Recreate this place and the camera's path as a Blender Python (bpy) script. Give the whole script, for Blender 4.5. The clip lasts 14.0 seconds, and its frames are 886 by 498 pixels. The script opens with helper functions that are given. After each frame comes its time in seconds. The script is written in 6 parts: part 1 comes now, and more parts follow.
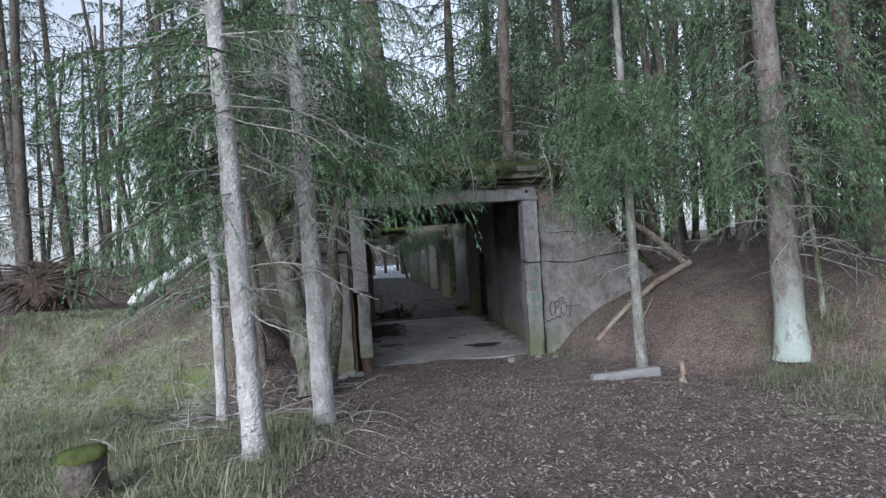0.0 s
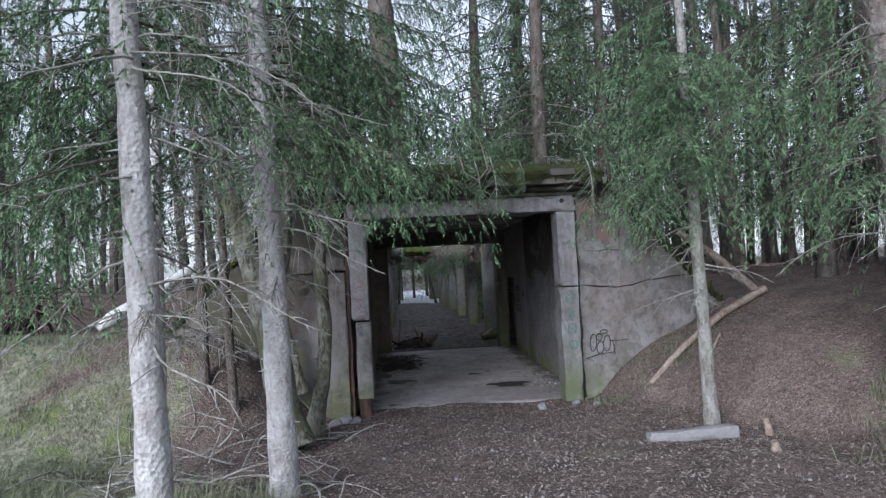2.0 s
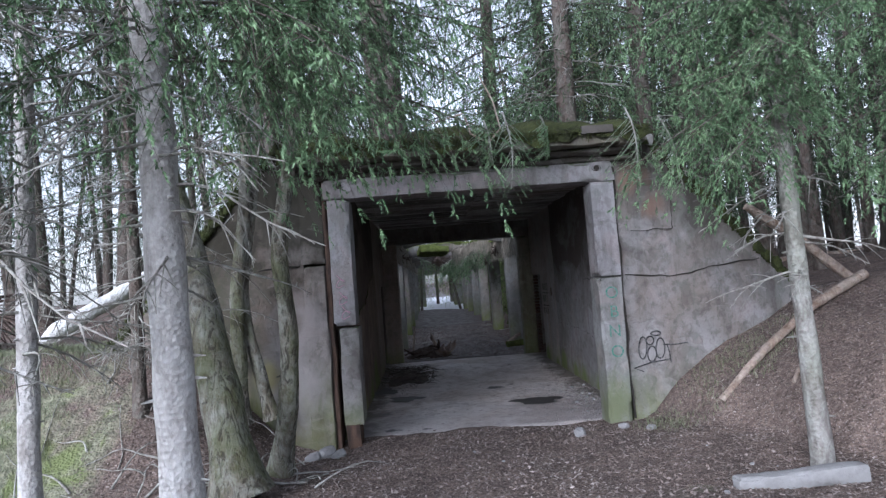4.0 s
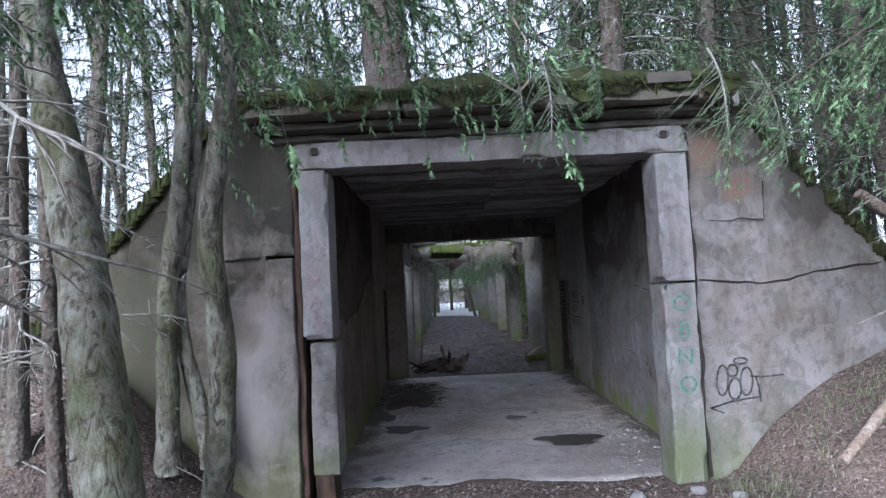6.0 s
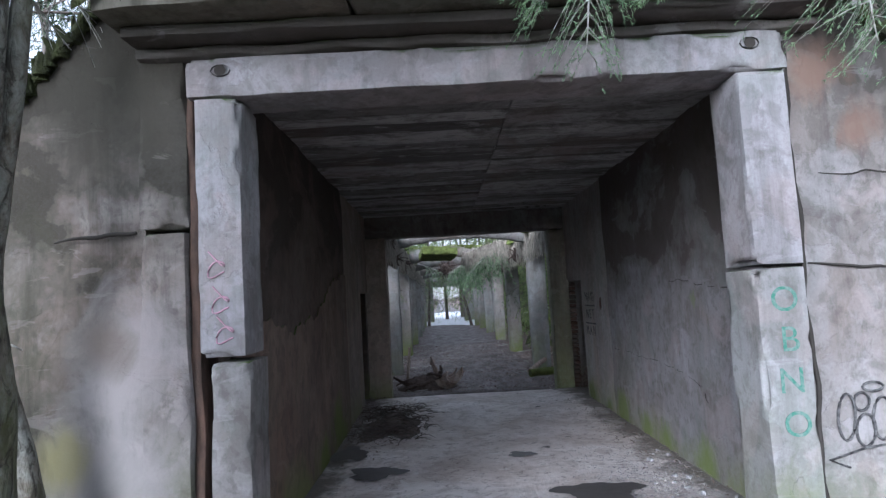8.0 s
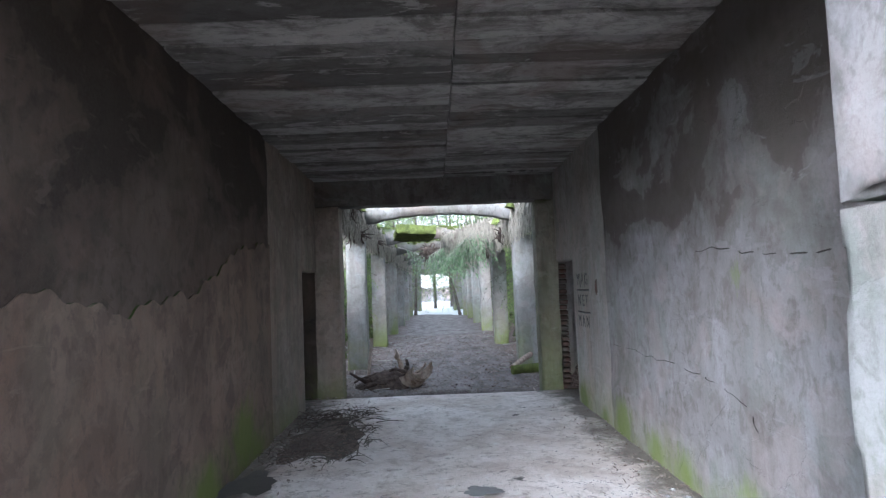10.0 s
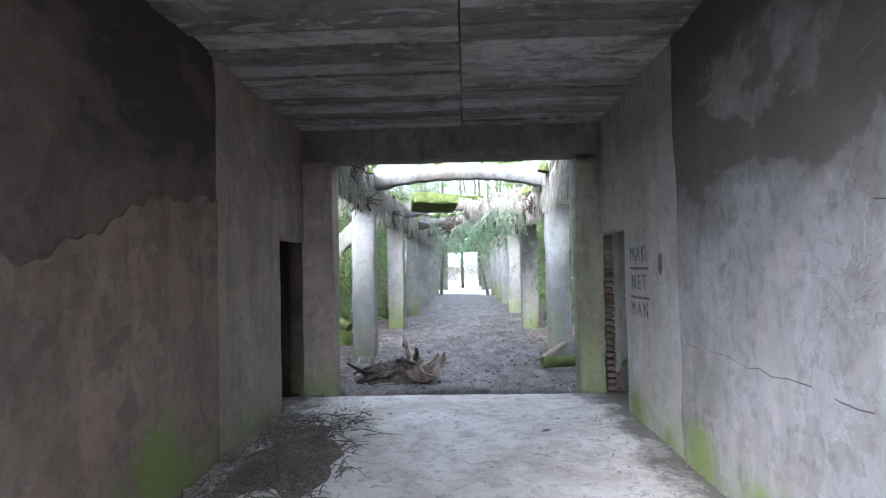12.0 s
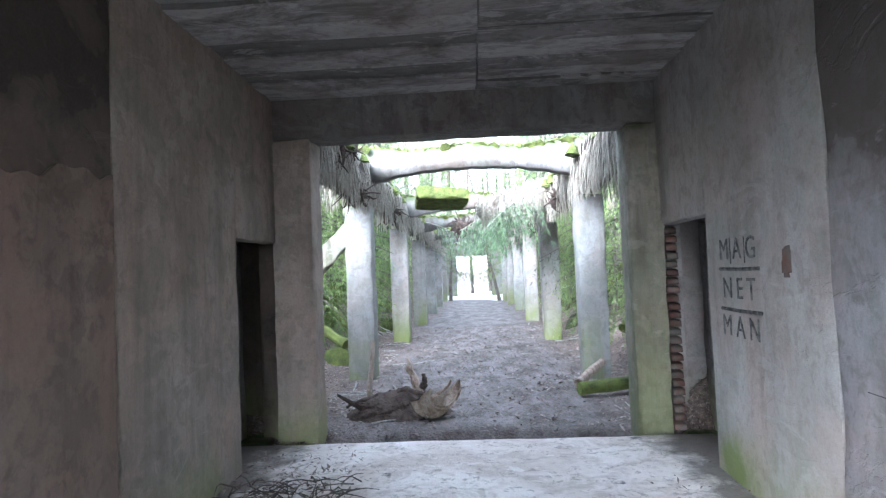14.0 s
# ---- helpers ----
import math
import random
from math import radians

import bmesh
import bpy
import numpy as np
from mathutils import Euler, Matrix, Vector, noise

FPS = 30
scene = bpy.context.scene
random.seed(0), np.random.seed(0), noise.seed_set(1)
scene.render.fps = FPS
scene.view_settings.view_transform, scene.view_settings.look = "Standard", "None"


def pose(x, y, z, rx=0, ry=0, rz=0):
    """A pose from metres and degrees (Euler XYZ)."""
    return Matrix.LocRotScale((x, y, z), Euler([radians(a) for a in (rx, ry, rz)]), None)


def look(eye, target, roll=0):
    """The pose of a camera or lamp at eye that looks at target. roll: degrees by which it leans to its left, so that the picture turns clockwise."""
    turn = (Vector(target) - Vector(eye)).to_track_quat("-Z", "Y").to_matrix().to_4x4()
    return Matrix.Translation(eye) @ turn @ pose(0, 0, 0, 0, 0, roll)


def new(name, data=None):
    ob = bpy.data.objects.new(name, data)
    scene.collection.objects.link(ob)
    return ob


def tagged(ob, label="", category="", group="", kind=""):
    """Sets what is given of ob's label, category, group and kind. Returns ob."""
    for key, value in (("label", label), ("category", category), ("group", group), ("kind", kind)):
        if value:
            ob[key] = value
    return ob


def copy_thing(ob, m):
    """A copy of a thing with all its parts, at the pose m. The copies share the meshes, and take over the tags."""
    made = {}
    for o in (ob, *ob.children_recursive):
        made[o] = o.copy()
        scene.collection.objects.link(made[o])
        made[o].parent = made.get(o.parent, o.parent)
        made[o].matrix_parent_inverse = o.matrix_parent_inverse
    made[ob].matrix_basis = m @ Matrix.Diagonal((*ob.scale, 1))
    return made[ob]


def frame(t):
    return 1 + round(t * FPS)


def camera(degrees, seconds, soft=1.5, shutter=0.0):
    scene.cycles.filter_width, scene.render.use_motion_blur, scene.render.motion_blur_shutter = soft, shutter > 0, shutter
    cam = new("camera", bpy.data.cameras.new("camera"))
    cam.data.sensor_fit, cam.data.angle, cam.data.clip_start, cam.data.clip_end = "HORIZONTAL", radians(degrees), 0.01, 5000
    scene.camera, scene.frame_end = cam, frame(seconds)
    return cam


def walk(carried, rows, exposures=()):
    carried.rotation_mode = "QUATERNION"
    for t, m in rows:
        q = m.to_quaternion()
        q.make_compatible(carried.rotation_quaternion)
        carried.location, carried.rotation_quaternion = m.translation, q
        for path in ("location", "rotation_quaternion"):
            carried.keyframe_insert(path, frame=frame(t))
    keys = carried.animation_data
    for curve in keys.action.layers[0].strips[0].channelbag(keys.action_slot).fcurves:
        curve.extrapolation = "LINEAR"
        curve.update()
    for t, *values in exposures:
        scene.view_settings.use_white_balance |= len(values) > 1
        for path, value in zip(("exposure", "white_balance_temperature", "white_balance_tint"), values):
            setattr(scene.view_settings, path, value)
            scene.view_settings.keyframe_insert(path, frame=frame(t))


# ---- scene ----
cam = camera(72.0, 14.0, soft=1.3)
PATH = [
    (0, (-0.453, -2.331, 2.186), (-0.205, -0.347, 2.176), -3.6),
    (0.5, (-0.367, -1.81, 2.159), (-0.166, 0.18, 2.181), -2.2),
    (1, (-0.167, -1.373, 2.127), (0.022, 0.618, 2.15), -3.4),
    (1.5, (-0.046, -0.962, 2.139), (0.113, 1.031, 2.177), -3.5),
    (2, (0.026, -0.5, 2.073), (0.168, 1.493, 2.153), -2.9),
    (2.5, (0.226, -0.103, 1.987), (0.292, 1.893, 2.102), -4.6),
    (3, (0.294, 0.344, 1.979), (0.353, 2.339, 2.108), -4.1),
    (3.5, (0.288, 0.913, 1.914), (0.399, 2.905, 2.053), -3.3),
    (4, (0.413, 1.399, 1.86), (0.468, 3.395, 1.969), -4.3),
    (4.2, (0.483, 1.594, 1.879), (0.508, 3.591, 1.971), -4.6),
    (6.3, (0.514, 3.562, 1.798), (0.522, 5.557, 1.951), -2.7),
    (6.5, (0.502, 3.75, 1.78), (0.512, 5.742, 1.95), -2.6),
    (7, (0.595, 4.239, 1.734), (0.579, 6.231, 1.911), -3.0),
    (7.5, (0.592, 4.69, 1.693), (0.571, 6.682, 1.88), -2.8),
    (8, (0.635, 5.162, 1.7), (0.652, 7.155, 1.862), -3.2),
    (8.2, (0.678, 5.351, 1.679), (0.709, 7.344, 1.837), -3.5),
    (10.3, (1.107, 7.254, 1.534), (1.136, 9.25, 1.662), -1.5),
    (10.5, (1.097, 7.42, 1.519), (1.125, 9.416, 1.647), -0.7),
    (11, (1.134, 7.887, 1.536), (1.167, 9.886, 1.601), -1.7),
    (11.5, (1.276, 8.353, 1.538), (1.241, 10.352, 1.603), -3.0),
    (12, (1.293, 8.739, 1.51), (1.219, 10.736, 1.574), -1.2),
    (12.5, (1.22, 9.199, 1.529), (1.179, 11.198, 1.572), -1.7),
    (13, (1.289, 9.665, 1.522), (1.153, 11.66, 1.571), -2.8),
    (13.5, (1.267, 10.026, 1.513), (1.13, 12.019, 1.59), -1.6),
    (14, (1.186, 10.417, 1.519), (1.088, 12.413, 1.6), -2.3),
]
EXPOSURES = [(0.0, 0.55, 5550, 10), (4.0, 1.0, 5450, 14), (7.0, 1.6, 5350, 14), (8.2, 2.0, 5350, 12), (10.4, 3.4, 5400, 9), (12.0, 3.85, 5350, 9), (14.0, 4.25, 5300, 9)]
walk(cam, [(t, look(eye, target, roll)) for t, eye, target, roll in PATH], EXPOSURES)

# ---- exposure, sky and sun ----
world = bpy.data.worlds.new("forest_sky")
scene.world = world
world.use_nodes = True
wn = world.node_tree
wn.nodes.clear()
SUN_EL, SUN_AZ = radians(23), radians(-150)
sky = wn.nodes.new("ShaderNodeTexSky")
sky.sky_type = "NISHITA"
sky.sun_disc = False
sky.sun_elevation = SUN_EL
sky.sun_rotation = SUN_AZ
sky.dust_density = 1.5
sky.air_density = 1.2
pale = wn.nodes.new("ShaderNodeHueSaturation")
pale.inputs["Saturation"].default_value = 0.2
bg = wn.nodes.new("ShaderNodeBackground")
bg.inputs["Strength"].default_value = 0.15
wout = wn.nodes.new("ShaderNodeOutputWorld")
wn.links.new(sky.outputs[0], pale.inputs["Color"])
wn.links.new(pale.outputs[0], bg.inputs["Color"])
wn.links.new(bg.outputs[0], wout.inputs[0])
sun_data = bpy.data.lights.new("sun", "SUN")
sun_data.energy = 1.5
sun_data.angle = radians(28)
sun_data.color = (1.0, 0.94, 0.86)
sun = new("sun", sun_data)
sun_way = Vector((math.sin(SUN_AZ) * math.cos(SUN_EL), math.cos(SUN_AZ) * math.cos(SUN_EL), math.sin(SUN_EL)))
sun.matrix_world = look(sun_way * 60, (0, 0, 0))

rng = np.random.default_rng(7)


# ---- materials ----
class Mat:
    """A small builder of node materials."""

    def __init__(self, name, rough=0.85):
        self.m = bpy.data.materials.new(name)
        self.m.use_nodes = True
        self.t = self.m.node_tree
        self.b = self.t.nodes["Principled BSDF"]
        self.b.inputs["Roughness"].default_value = rough
        self.b.inputs["Specular IOR Level"].default_value = 0.3
        self.geo = self.t.nodes.new("ShaderNodeNewGeometry")

    def link(self, a, b):
        self.t.links.new(a, b)

    def noise(self, scale, stretch=(1, 1, 1), detail=5, rough=0.6, distort=0.0):
        mp = self.t.nodes.new("ShaderNodeMapping")
        mp.inputs["Scale"].default_value = stretch
        self.link(self.geo.outputs["Position"], mp.inputs["Vector"])
        n = self.t.nodes.new("ShaderNodeTexNoise")
        n.inputs["Scale"].default_value = scale
        n.inputs["Detail"].default_value = detail
        n.inputs["Roughness"].default_value = rough
        n.inputs["Distortion"].default_value = distort
        self.link(mp.outputs[0], n.inputs["Vector"])
        return n.outputs["Fac"]

    def voronoi(self, scale, feature="F1"):
        n = self.t.nodes.new("ShaderNodeTexVoronoi")
        n.feature = feature
        n.inputs["Scale"].default_value = scale
        self.link(self.geo.outputs["Position"], n.inputs["Vector"])
        return n.outputs["Distance"]

    def height(self, lo, hi):
        s = self.t.nodes.new("ShaderNodeSeparateXYZ")
        self.link(self.geo.outputs["Position"], s.inputs[0])
        return self.span(s.outputs["Z"], lo, hi)

    def axis(self, name, lo, hi):
        s = self.t.nodes.new("ShaderNodeSeparateXYZ")
        self.link(self.geo.outputs["Position"], s.inputs[0])
        return self.span(s.outputs[name], lo, hi)

    def upward(self, lo, hi):
        s = self.t.nodes.new("ShaderNodeSeparateXYZ")
        self.link(self.geo.outputs["Normal"], s.inputs[0])
        return self.span(s.outputs["Z"], lo, hi)

    def span(self, v, lo, hi, a=0.0, b=1.0):
        n = self.t.nodes.new("ShaderNodeMapRange")
        n.inputs["From Min"].default_value = lo
        n.inputs["From Max"].default_value = hi
        n.inputs["To Min"].default_value = a
        n.inputs["To Max"].default_value = b
        self.link(v, n.inputs["Value"])
        return n.outputs[0]

    def math(self, op, a, b):
        n = self.t.nodes.new("ShaderNodeMath")
        n.operation = op
        for i, v in enumerate((a, b)):
            if isinstance(v, (int, float)):
                n.inputs[i].default_value = v
            else:
                self.link(v, n.inputs[i])
        return n.outputs[0]

    def mix(self, fac, a, b):
        n = self.t.nodes.new("ShaderNodeMix")
        n.data_type = "RGBA"
        if isinstance(fac, (int, float)):
            n.inputs[0].default_value = fac
        else:
            self.link(fac, n.inputs[0])
        for i, v in ((6, a), (7, b)):
            if isinstance(v, tuple):
                n.inputs[i].default_value = (*v, 1)
            else:
                self.link(v, n.inputs[i])
        return n.outputs[2]

    def island(self):
        return self.geo.outputs["Random Per Island"]

    def each(self):
        return self.t.nodes.new("ShaderNodeObjectInfo").outputs["Random"]

    def base(self, c):
        if isinstance(c, tuple):
            self.b.inputs["Base Color"].default_value = (*c, 1)
        else:
            self.link(c, self.b.inputs["Base Color"])
        return self

    def bump(self, v, strength=0.4, distance=0.02):
        n = self.t.nodes.new("ShaderNodeBump")
        n.inputs["Strength"].default_value = strength
        n.inputs["Distance"].default_value = distance
        self.link(v, n.inputs["Height"])
        self.link(n.outputs[0], self.b.inputs["Normal"])
        return self


def concrete(name, light, mid, dark, green=0.5, green_top=0.9, stain=0.5, stain_z=None, peel=0.5, soft=0.1, spots=(), gloss=0.9):
    """Weathered cast concrete. spots: (x, y, z, reach, colour) of algae or rust blotches."""
    k = Mat(name, gloss)
    big = k.noise(0.8, (1, 1, 0.8), 7, 0.62, 0.8)
    mid_n = k.noise(3.4, (1, 1, 0.9), 7, 0.6, 0.5)
    small = k.noise(12, (1, 1, 0.8), 6, 0.66, 0.4)
    streak = k.noise(1.7, (2.6, 2.6, 0.24), 7, 0.68)
    fine = k.noise(55, (1, 1, 1), 5, 0.75)
    flake = k.noise(1.5, (1, 1, 1.2), 9, 0.6, 0.5)
    c = k.mix(k.span(big, 0.38, 0.6), mid, light)
    warm = k.span(k.noise(0.7, (1, 1, 0.7), 5, 0.6, 1.0), 0.45, 0.62)
    c = k.mix(k.math("MULTIPLY", warm, 0.5), c, tuple(v * f for v, f in zip(mid, (1.16, 0.92, 0.78))))
    c = k.mix(k.math("MULTIPLY", k.span(mid_n, 0.53, 0.58), 0.34), c, dark)
    c = k.mix(k.math("MULTIPLY", k.span(mid_n, 0.43, 0.38), 0.3), c, light)
    c = k.mix(k.math("MULTIPLY", k.span(small, 0.5, 0.62), 0.4), c, dark)
    c = k.mix(k.math("MULTIPLY", k.span(k.noise(1.6, (1, 1, 0.8), 6, 0.6, 0.6), 0.52, 0.6), 0.4), c, tuple(v * f for v, f in zip(mid, (0.86, 0.98, 0.9))))
    c = k.mix(k.math("MULTIPLY", k.span(k.noise(2.3, (1.1, 1, 0.9), 6, 0.6, 0.6), 0.55, 0.61), 0.4), c, tuple(v * f for v, f in zip(light, (1.05, 0.92, 0.88))))
    off = k.span(flake, 0.54, 0.555)
    c = k.mix(k.math("MULTIPLY", off, peel), c, tuple(0.5 * a + 0.3 * b for a, b in zip(mid, (0.22, 0.165, 0.125))))
    c = k.mix(k.math("MULTIPLY", k.span(streak, 0.5, 0.68), stain), c, dark)
    if stain_z:
        edge = k.math("ADD", k.math("MULTIPLY", k.math("SUBTRACT", k.noise(0.75, (1, 1, 1.5), 6, 0.5, 0.3), 0.5), 3.2), k.math("MULTIPLY", k.math("SUBTRACT", k.noise(3.0, (1, 1, 0.9), 7, 0.62, 0.2), 0.5), 0.9))
        up = k.math("ADD", k.height(stain_z - 0.7, stain_z + 0.7), edge)
        c = k.mix(k.math("MULTIPLY", k.span(up, 0.5 - 2.5 * soft, 0.5 + 2.5 * soft), 0.7), c, dark)
        c = k.mix(k.math("MULTIPLY", k.span(up, 0.62, 0.65), 0.45), c, tuple(0.7 * v for v in dark))
    scrape = k.math("MULTIPLY", k.span(k.noise(2.2, (1, 1, 3), 6, 0.6, 0.8), 0.62, 0.65), 0.22)
    c = k.mix(scrape, c, tuple(min(0.62, 1.12 * v + 0.02) for v in light))
    c = k.mix(k.math("MULTIPLY", k.span(fine, 0.45, 0.75), 0.3), c, (0.09, 0.083, 0.078))
    low = k.math("MULTIPLY", k.height(green_top, 0.0), k.span(k.noise(1.3, (1, 1, 0.5), 6, 0.65, 0.8), 0.36, 0.58))
    c = k.mix(k.math("MULTIPLY", low, green), c, (0.17, 0.205, 0.06))
    for x, y, z, reach, colour in spots:
        d = k.t.nodes.new("ShaderNodeVectorMath")
        d.operation = "DISTANCE"
        k.link(k.geo.outputs["Position"], d.inputs[0])
        d.inputs[1].default_value = (x, y, z)
        f = k.math("ADD", k.span(d.outputs["Value"], reach, 0.0), k.math("MULTIPLY", k.math("SUBTRACT", k.noise(2.4, (1, 1, 0.6), 7, 0.66, 0.6), 0.5), 1.5))
        c = k.mix(k.math("MULTIPLY", k.span(f, 0.3, 0.7), 0.8), c, colour)
    c = k.mix(k.math("MULTIPLY", k.upward(0.3, 0.8), k.span(k.noise(3.0), 0.42, 0.55)), c, (0.05, 0.075, 0.02))
    rel = k.math("ADD", k.math("MULTIPLY", fine, 0.3), k.math("ADD", mid_n, k.math("MULTIPLY", small, 0.4)))
    rel = k.math("SUBTRACT", rel, k.math("ADD", k.math("MULTIPLY", off, 0.5), k.math("MULTIPLY", scrape, -0.6)))
    k.base(c).bump(rel, 0.45, 0.014)
    return k.m


GREEN_ALGAE, DRY_BROWN = (0.13, 0.17, 0.04), (0.2, 0.13, 0.1)
CONCRETE = concrete("portal_concrete", (0.29, 0.283, 0.286), (0.165, 0.157, 0.15), (0.06, 0.053, 0.045), 0.7, 0.7, 0.6, 2.75, 0.3, 0.12, ((2.95, 8.7, 2.95, 0.35, DRY_BROWN), (3.2, 8.7, 2.6, 0.3, DRY_BROWN)))
CONCRETE_PALE = concrete("pale_concrete", (0.31, 0.304, 0.32), (0.22, 0.214, 0.224), (0.1, 0.09, 0.085), 0.8, 0.8, 0.6, None, 0.3)
CONCRETE_JAMB = concrete("algae_stained_pale_concrete", (0.3, 0.3, 0.306), (0.215, 0.213, 0.21), (0.09, 0.085, 0.074), 0.4, 1.2, 0.55, None, 0.3, 0.1, ((2.5, 8.6, 0.25, 0.6, (0.14, 0.16, 0.085)),))
CONCRETE_WEST = concrete("stained_wing_concrete", (0.25, 0.23, 0.22), (0.11, 0.1, 0.088), (0.03, 0.028, 0.019), 0.7, 1.1, 0.7, 1.8, 0.3, 0.06, ((-1.2, 8.7, 0.8, 0.9, (0.24, 0.225, 0.222)), (-1.1, 8.7, 1.5, 0.7, (0.24, 0.22, 0.217)), (-1.55, 8.7, 0.9, 0.35, (0.19, 0.175, 0.08)), (-1.3, 8.7, 1.55, 0.3, (0.12, 0.1, 0.085)), (-2.3, 8.8, 1.6, 1.2, (0.05, 0.05, 0.03)), (-2.7, 8.8, 0.7, 1.5, (0.06, 0.06, 0.035)), (-1.3, 8.7, 2.9, 0.9, (0.05, 0.046, 0.036))))
CONCRETE_MOSSY = concrete("mossy_dark_concrete", (0.2, 0.195, 0.165), (0.11, 0.105, 0.085), (0.04, 0.038, 0.028), 0.7, 2.0, 0.7)
WALL_EAST = concrete("east_wall_concrete", (0.26, 0.26, 0.276), (0.18, 0.175, 0.18), (0.08, 0.066, 0.056), 0.8, 0.45, 0.25, 2.1, 0.14, 0.1, ((2.92, 13.0, 0.15, 0.45, GREEN_ALGAE), (2.92, 11.6, 0.1, 0.4, GREEN_ALGAE), (2.92, 10.6, 0.1, 0.4, GREEN_ALGAE), (2.92, 12.2, 0.1, 0.35, GREEN_ALGAE)))
WALL_WEST = concrete("west_wall_concrete", (0.13, 0.103, 0.088), (0.085, 0.066, 0.056), (0.034, 0.027, 0.023), 0.85, 0.5, 0.35, 2.5, 0.3, 0.1, ((-0.68, 12.5, 0.35, 0.6, GREEN_ALGAE), (-0.68, 12.9, 0.1, 0.4, GREEN_ALGAE), (-0.68, 11.6, 0.1, 0.4, GREEN_ALGAE)))
WEST_RENDER = concrete("brown_wall_render", (0.22, 0.166, 0.138), (0.145, 0.107, 0.088), (0.06, 0.047, 0.039), 0.85, 0.5, 0.3, None, 0.3, 0.1, ((-0.65, 12.5, 0.35, 0.6, GREEN_ALGAE), (-0.65, 12.9, 0.1, 0.4, GREEN_ALGAE), (-0.65, 11.6, 0.1, 0.4, GREEN_ALGAE)))
PLASTER = concrete("smooth_plaster", (0.37, 0.357, 0.352), (0.29, 0.278, 0.272), (0.17, 0.154, 0.14), 0.7, 0.5, 0.35, None, 0.15, 0.1, ((2.9, 14.7, 0.1, 0.35, GREEN_ALGAE), (2.9, 13.8, 0.05, 0.3, GREEN_ALGAE)))
PLASTER_WEST = concrete("brown_smooth_plaster", (0.32, 0.278, 0.245), (0.23, 0.197, 0.172), (0.13, 0.11, 0.093), 0.6, 0.5, 0.5, None, 0.2)
COLUMN_C = concrete("column_concrete", (0.28, 0.285, 0.285), (0.21, 0.21, 0.205), (0.13, 0.12, 0.1), 0.9, 0.9, 0.6, None, 0.25)
ALGAE = concrete("algae_concrete", (0.27, 0.265, 0.235), (0.17, 0.168, 0.135), (0.075, 0.072, 0.05), 0.4, 2.2, 0.6, None, 0.3)
BEAM_C = concrete("lichened_beam_concrete", (0.21, 0.207, 0.204), (0.13, 0.124, 0.116), (0.05, 0.043, 0.036), 0.2, 0.5, 0.5, None, 0.4)
k = Mat("ceiling_concrete", 0.9)
strip = k.noise(2.2, (0.7, 1.3, 1), 9, 0.74, 0.6)
blot = k.noise(9, (0.8, 1.2, 1), 8, 0.76, 0.5)
c = k.mix(k.span(k.island(), 0, 1, 0.1, 0.9), (0.08, 0.077, 0.072), (0.5, 0.49, 0.475))
c = k.mix(k.math("MULTIPLY", k.span(strip, 0.47, 0.6), 0.7), c, (0.075, 0.07, 0.062))
c = k.mix(k.math("MULTIPLY", k.span(blot, 0.5, 0.6), 0.4), c, (0.07, 0.066, 0.06))
c = k.mix(k.math("MULTIPLY", k.span(k.noise(3.1, (0.6, 1.8, 1), 9, 0.74, 0.6), 0.56, 0.6), 0.5), c, (0.5, 0.485, 0.47))
c = k.mix(k.math("MULTIPLY", k.span(k.noise(0.9, (1, 1, 1), 4, 0.6, 0.6), 0.54, 0.64), 0.4), c, (0.17, 0.12, 0.1))
k.base(c).bump(k.math("ADD", k.noise(9, (0.4, 4, 1), 6, 0.7), k.math("ADD", strip, blot)), 0.8, 0.025)
CEILING_C = k.m

k = Mat("floor_concrete", 0.6)
k.b.inputs["Specular IOR Level"].default_value = 0.5
c = k.mix(k.span(k.noise(0.8, (1, 1, 1), 6, 0.65, 0.7), 0.38, 0.6), (0.55, 0.475, 0.435), (0.78, 0.73, 0.71))
c = k.mix(k.math("MULTIPLY", k.span(k.noise(4, (1, 1, 1), 8, 0.74, 0.6), 0.48, 0.6), 0.5), c, (0.33, 0.265, 0.235))
c = k.mix(k.math("MULTIPLY", k.span(k.noise(13, (1, 1, 1), 7, 0.76, 0.4), 0.55, 0.62), 0.6), c, (0.14, 0.115, 0.1))
c = k.mix(k.math("MULTIPLY", k.span(k.noise(7, (1, 1, 1), 8, 0.74, 0.4), 0.58, 0.62), 0.7), c, (0.74, 0.71, 0.69))
c = k.mix(k.span(k.noise(1.7, (1, 1, 1), 7, 0.66), 0.63, 0.68), c, (0.05, 0.045, 0.04))
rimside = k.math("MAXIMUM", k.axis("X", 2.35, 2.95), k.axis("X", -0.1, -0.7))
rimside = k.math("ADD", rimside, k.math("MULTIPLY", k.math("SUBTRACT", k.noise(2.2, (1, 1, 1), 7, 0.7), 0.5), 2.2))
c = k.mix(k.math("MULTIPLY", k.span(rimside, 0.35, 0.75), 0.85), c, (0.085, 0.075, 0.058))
# Entrance end dimmed to blue-grey: the fall of daylight is put into the colour.
front = k.math("ADD", k.axis("Y", 11.4, 9.6), k.math("MULTIPLY", k.math("SUBTRACT", k.noise(1.1, (1, 1, 1), 7, 0.66, 0.5), 0.5), 2.0))
c = k.mix(k.math("MULTIPLY", k.span(front, 0.45, 0.8), 0.4), c, (0.25, 0.245, 0.26))
k.base(c).bump(k.math("ADD", k.noise(25, (1, 1, 1), 5, 0.7), k.noise(5, (1, 1, 1), 6, 0.7)), 0.6, 0.025)
FLOOR_C = k.m

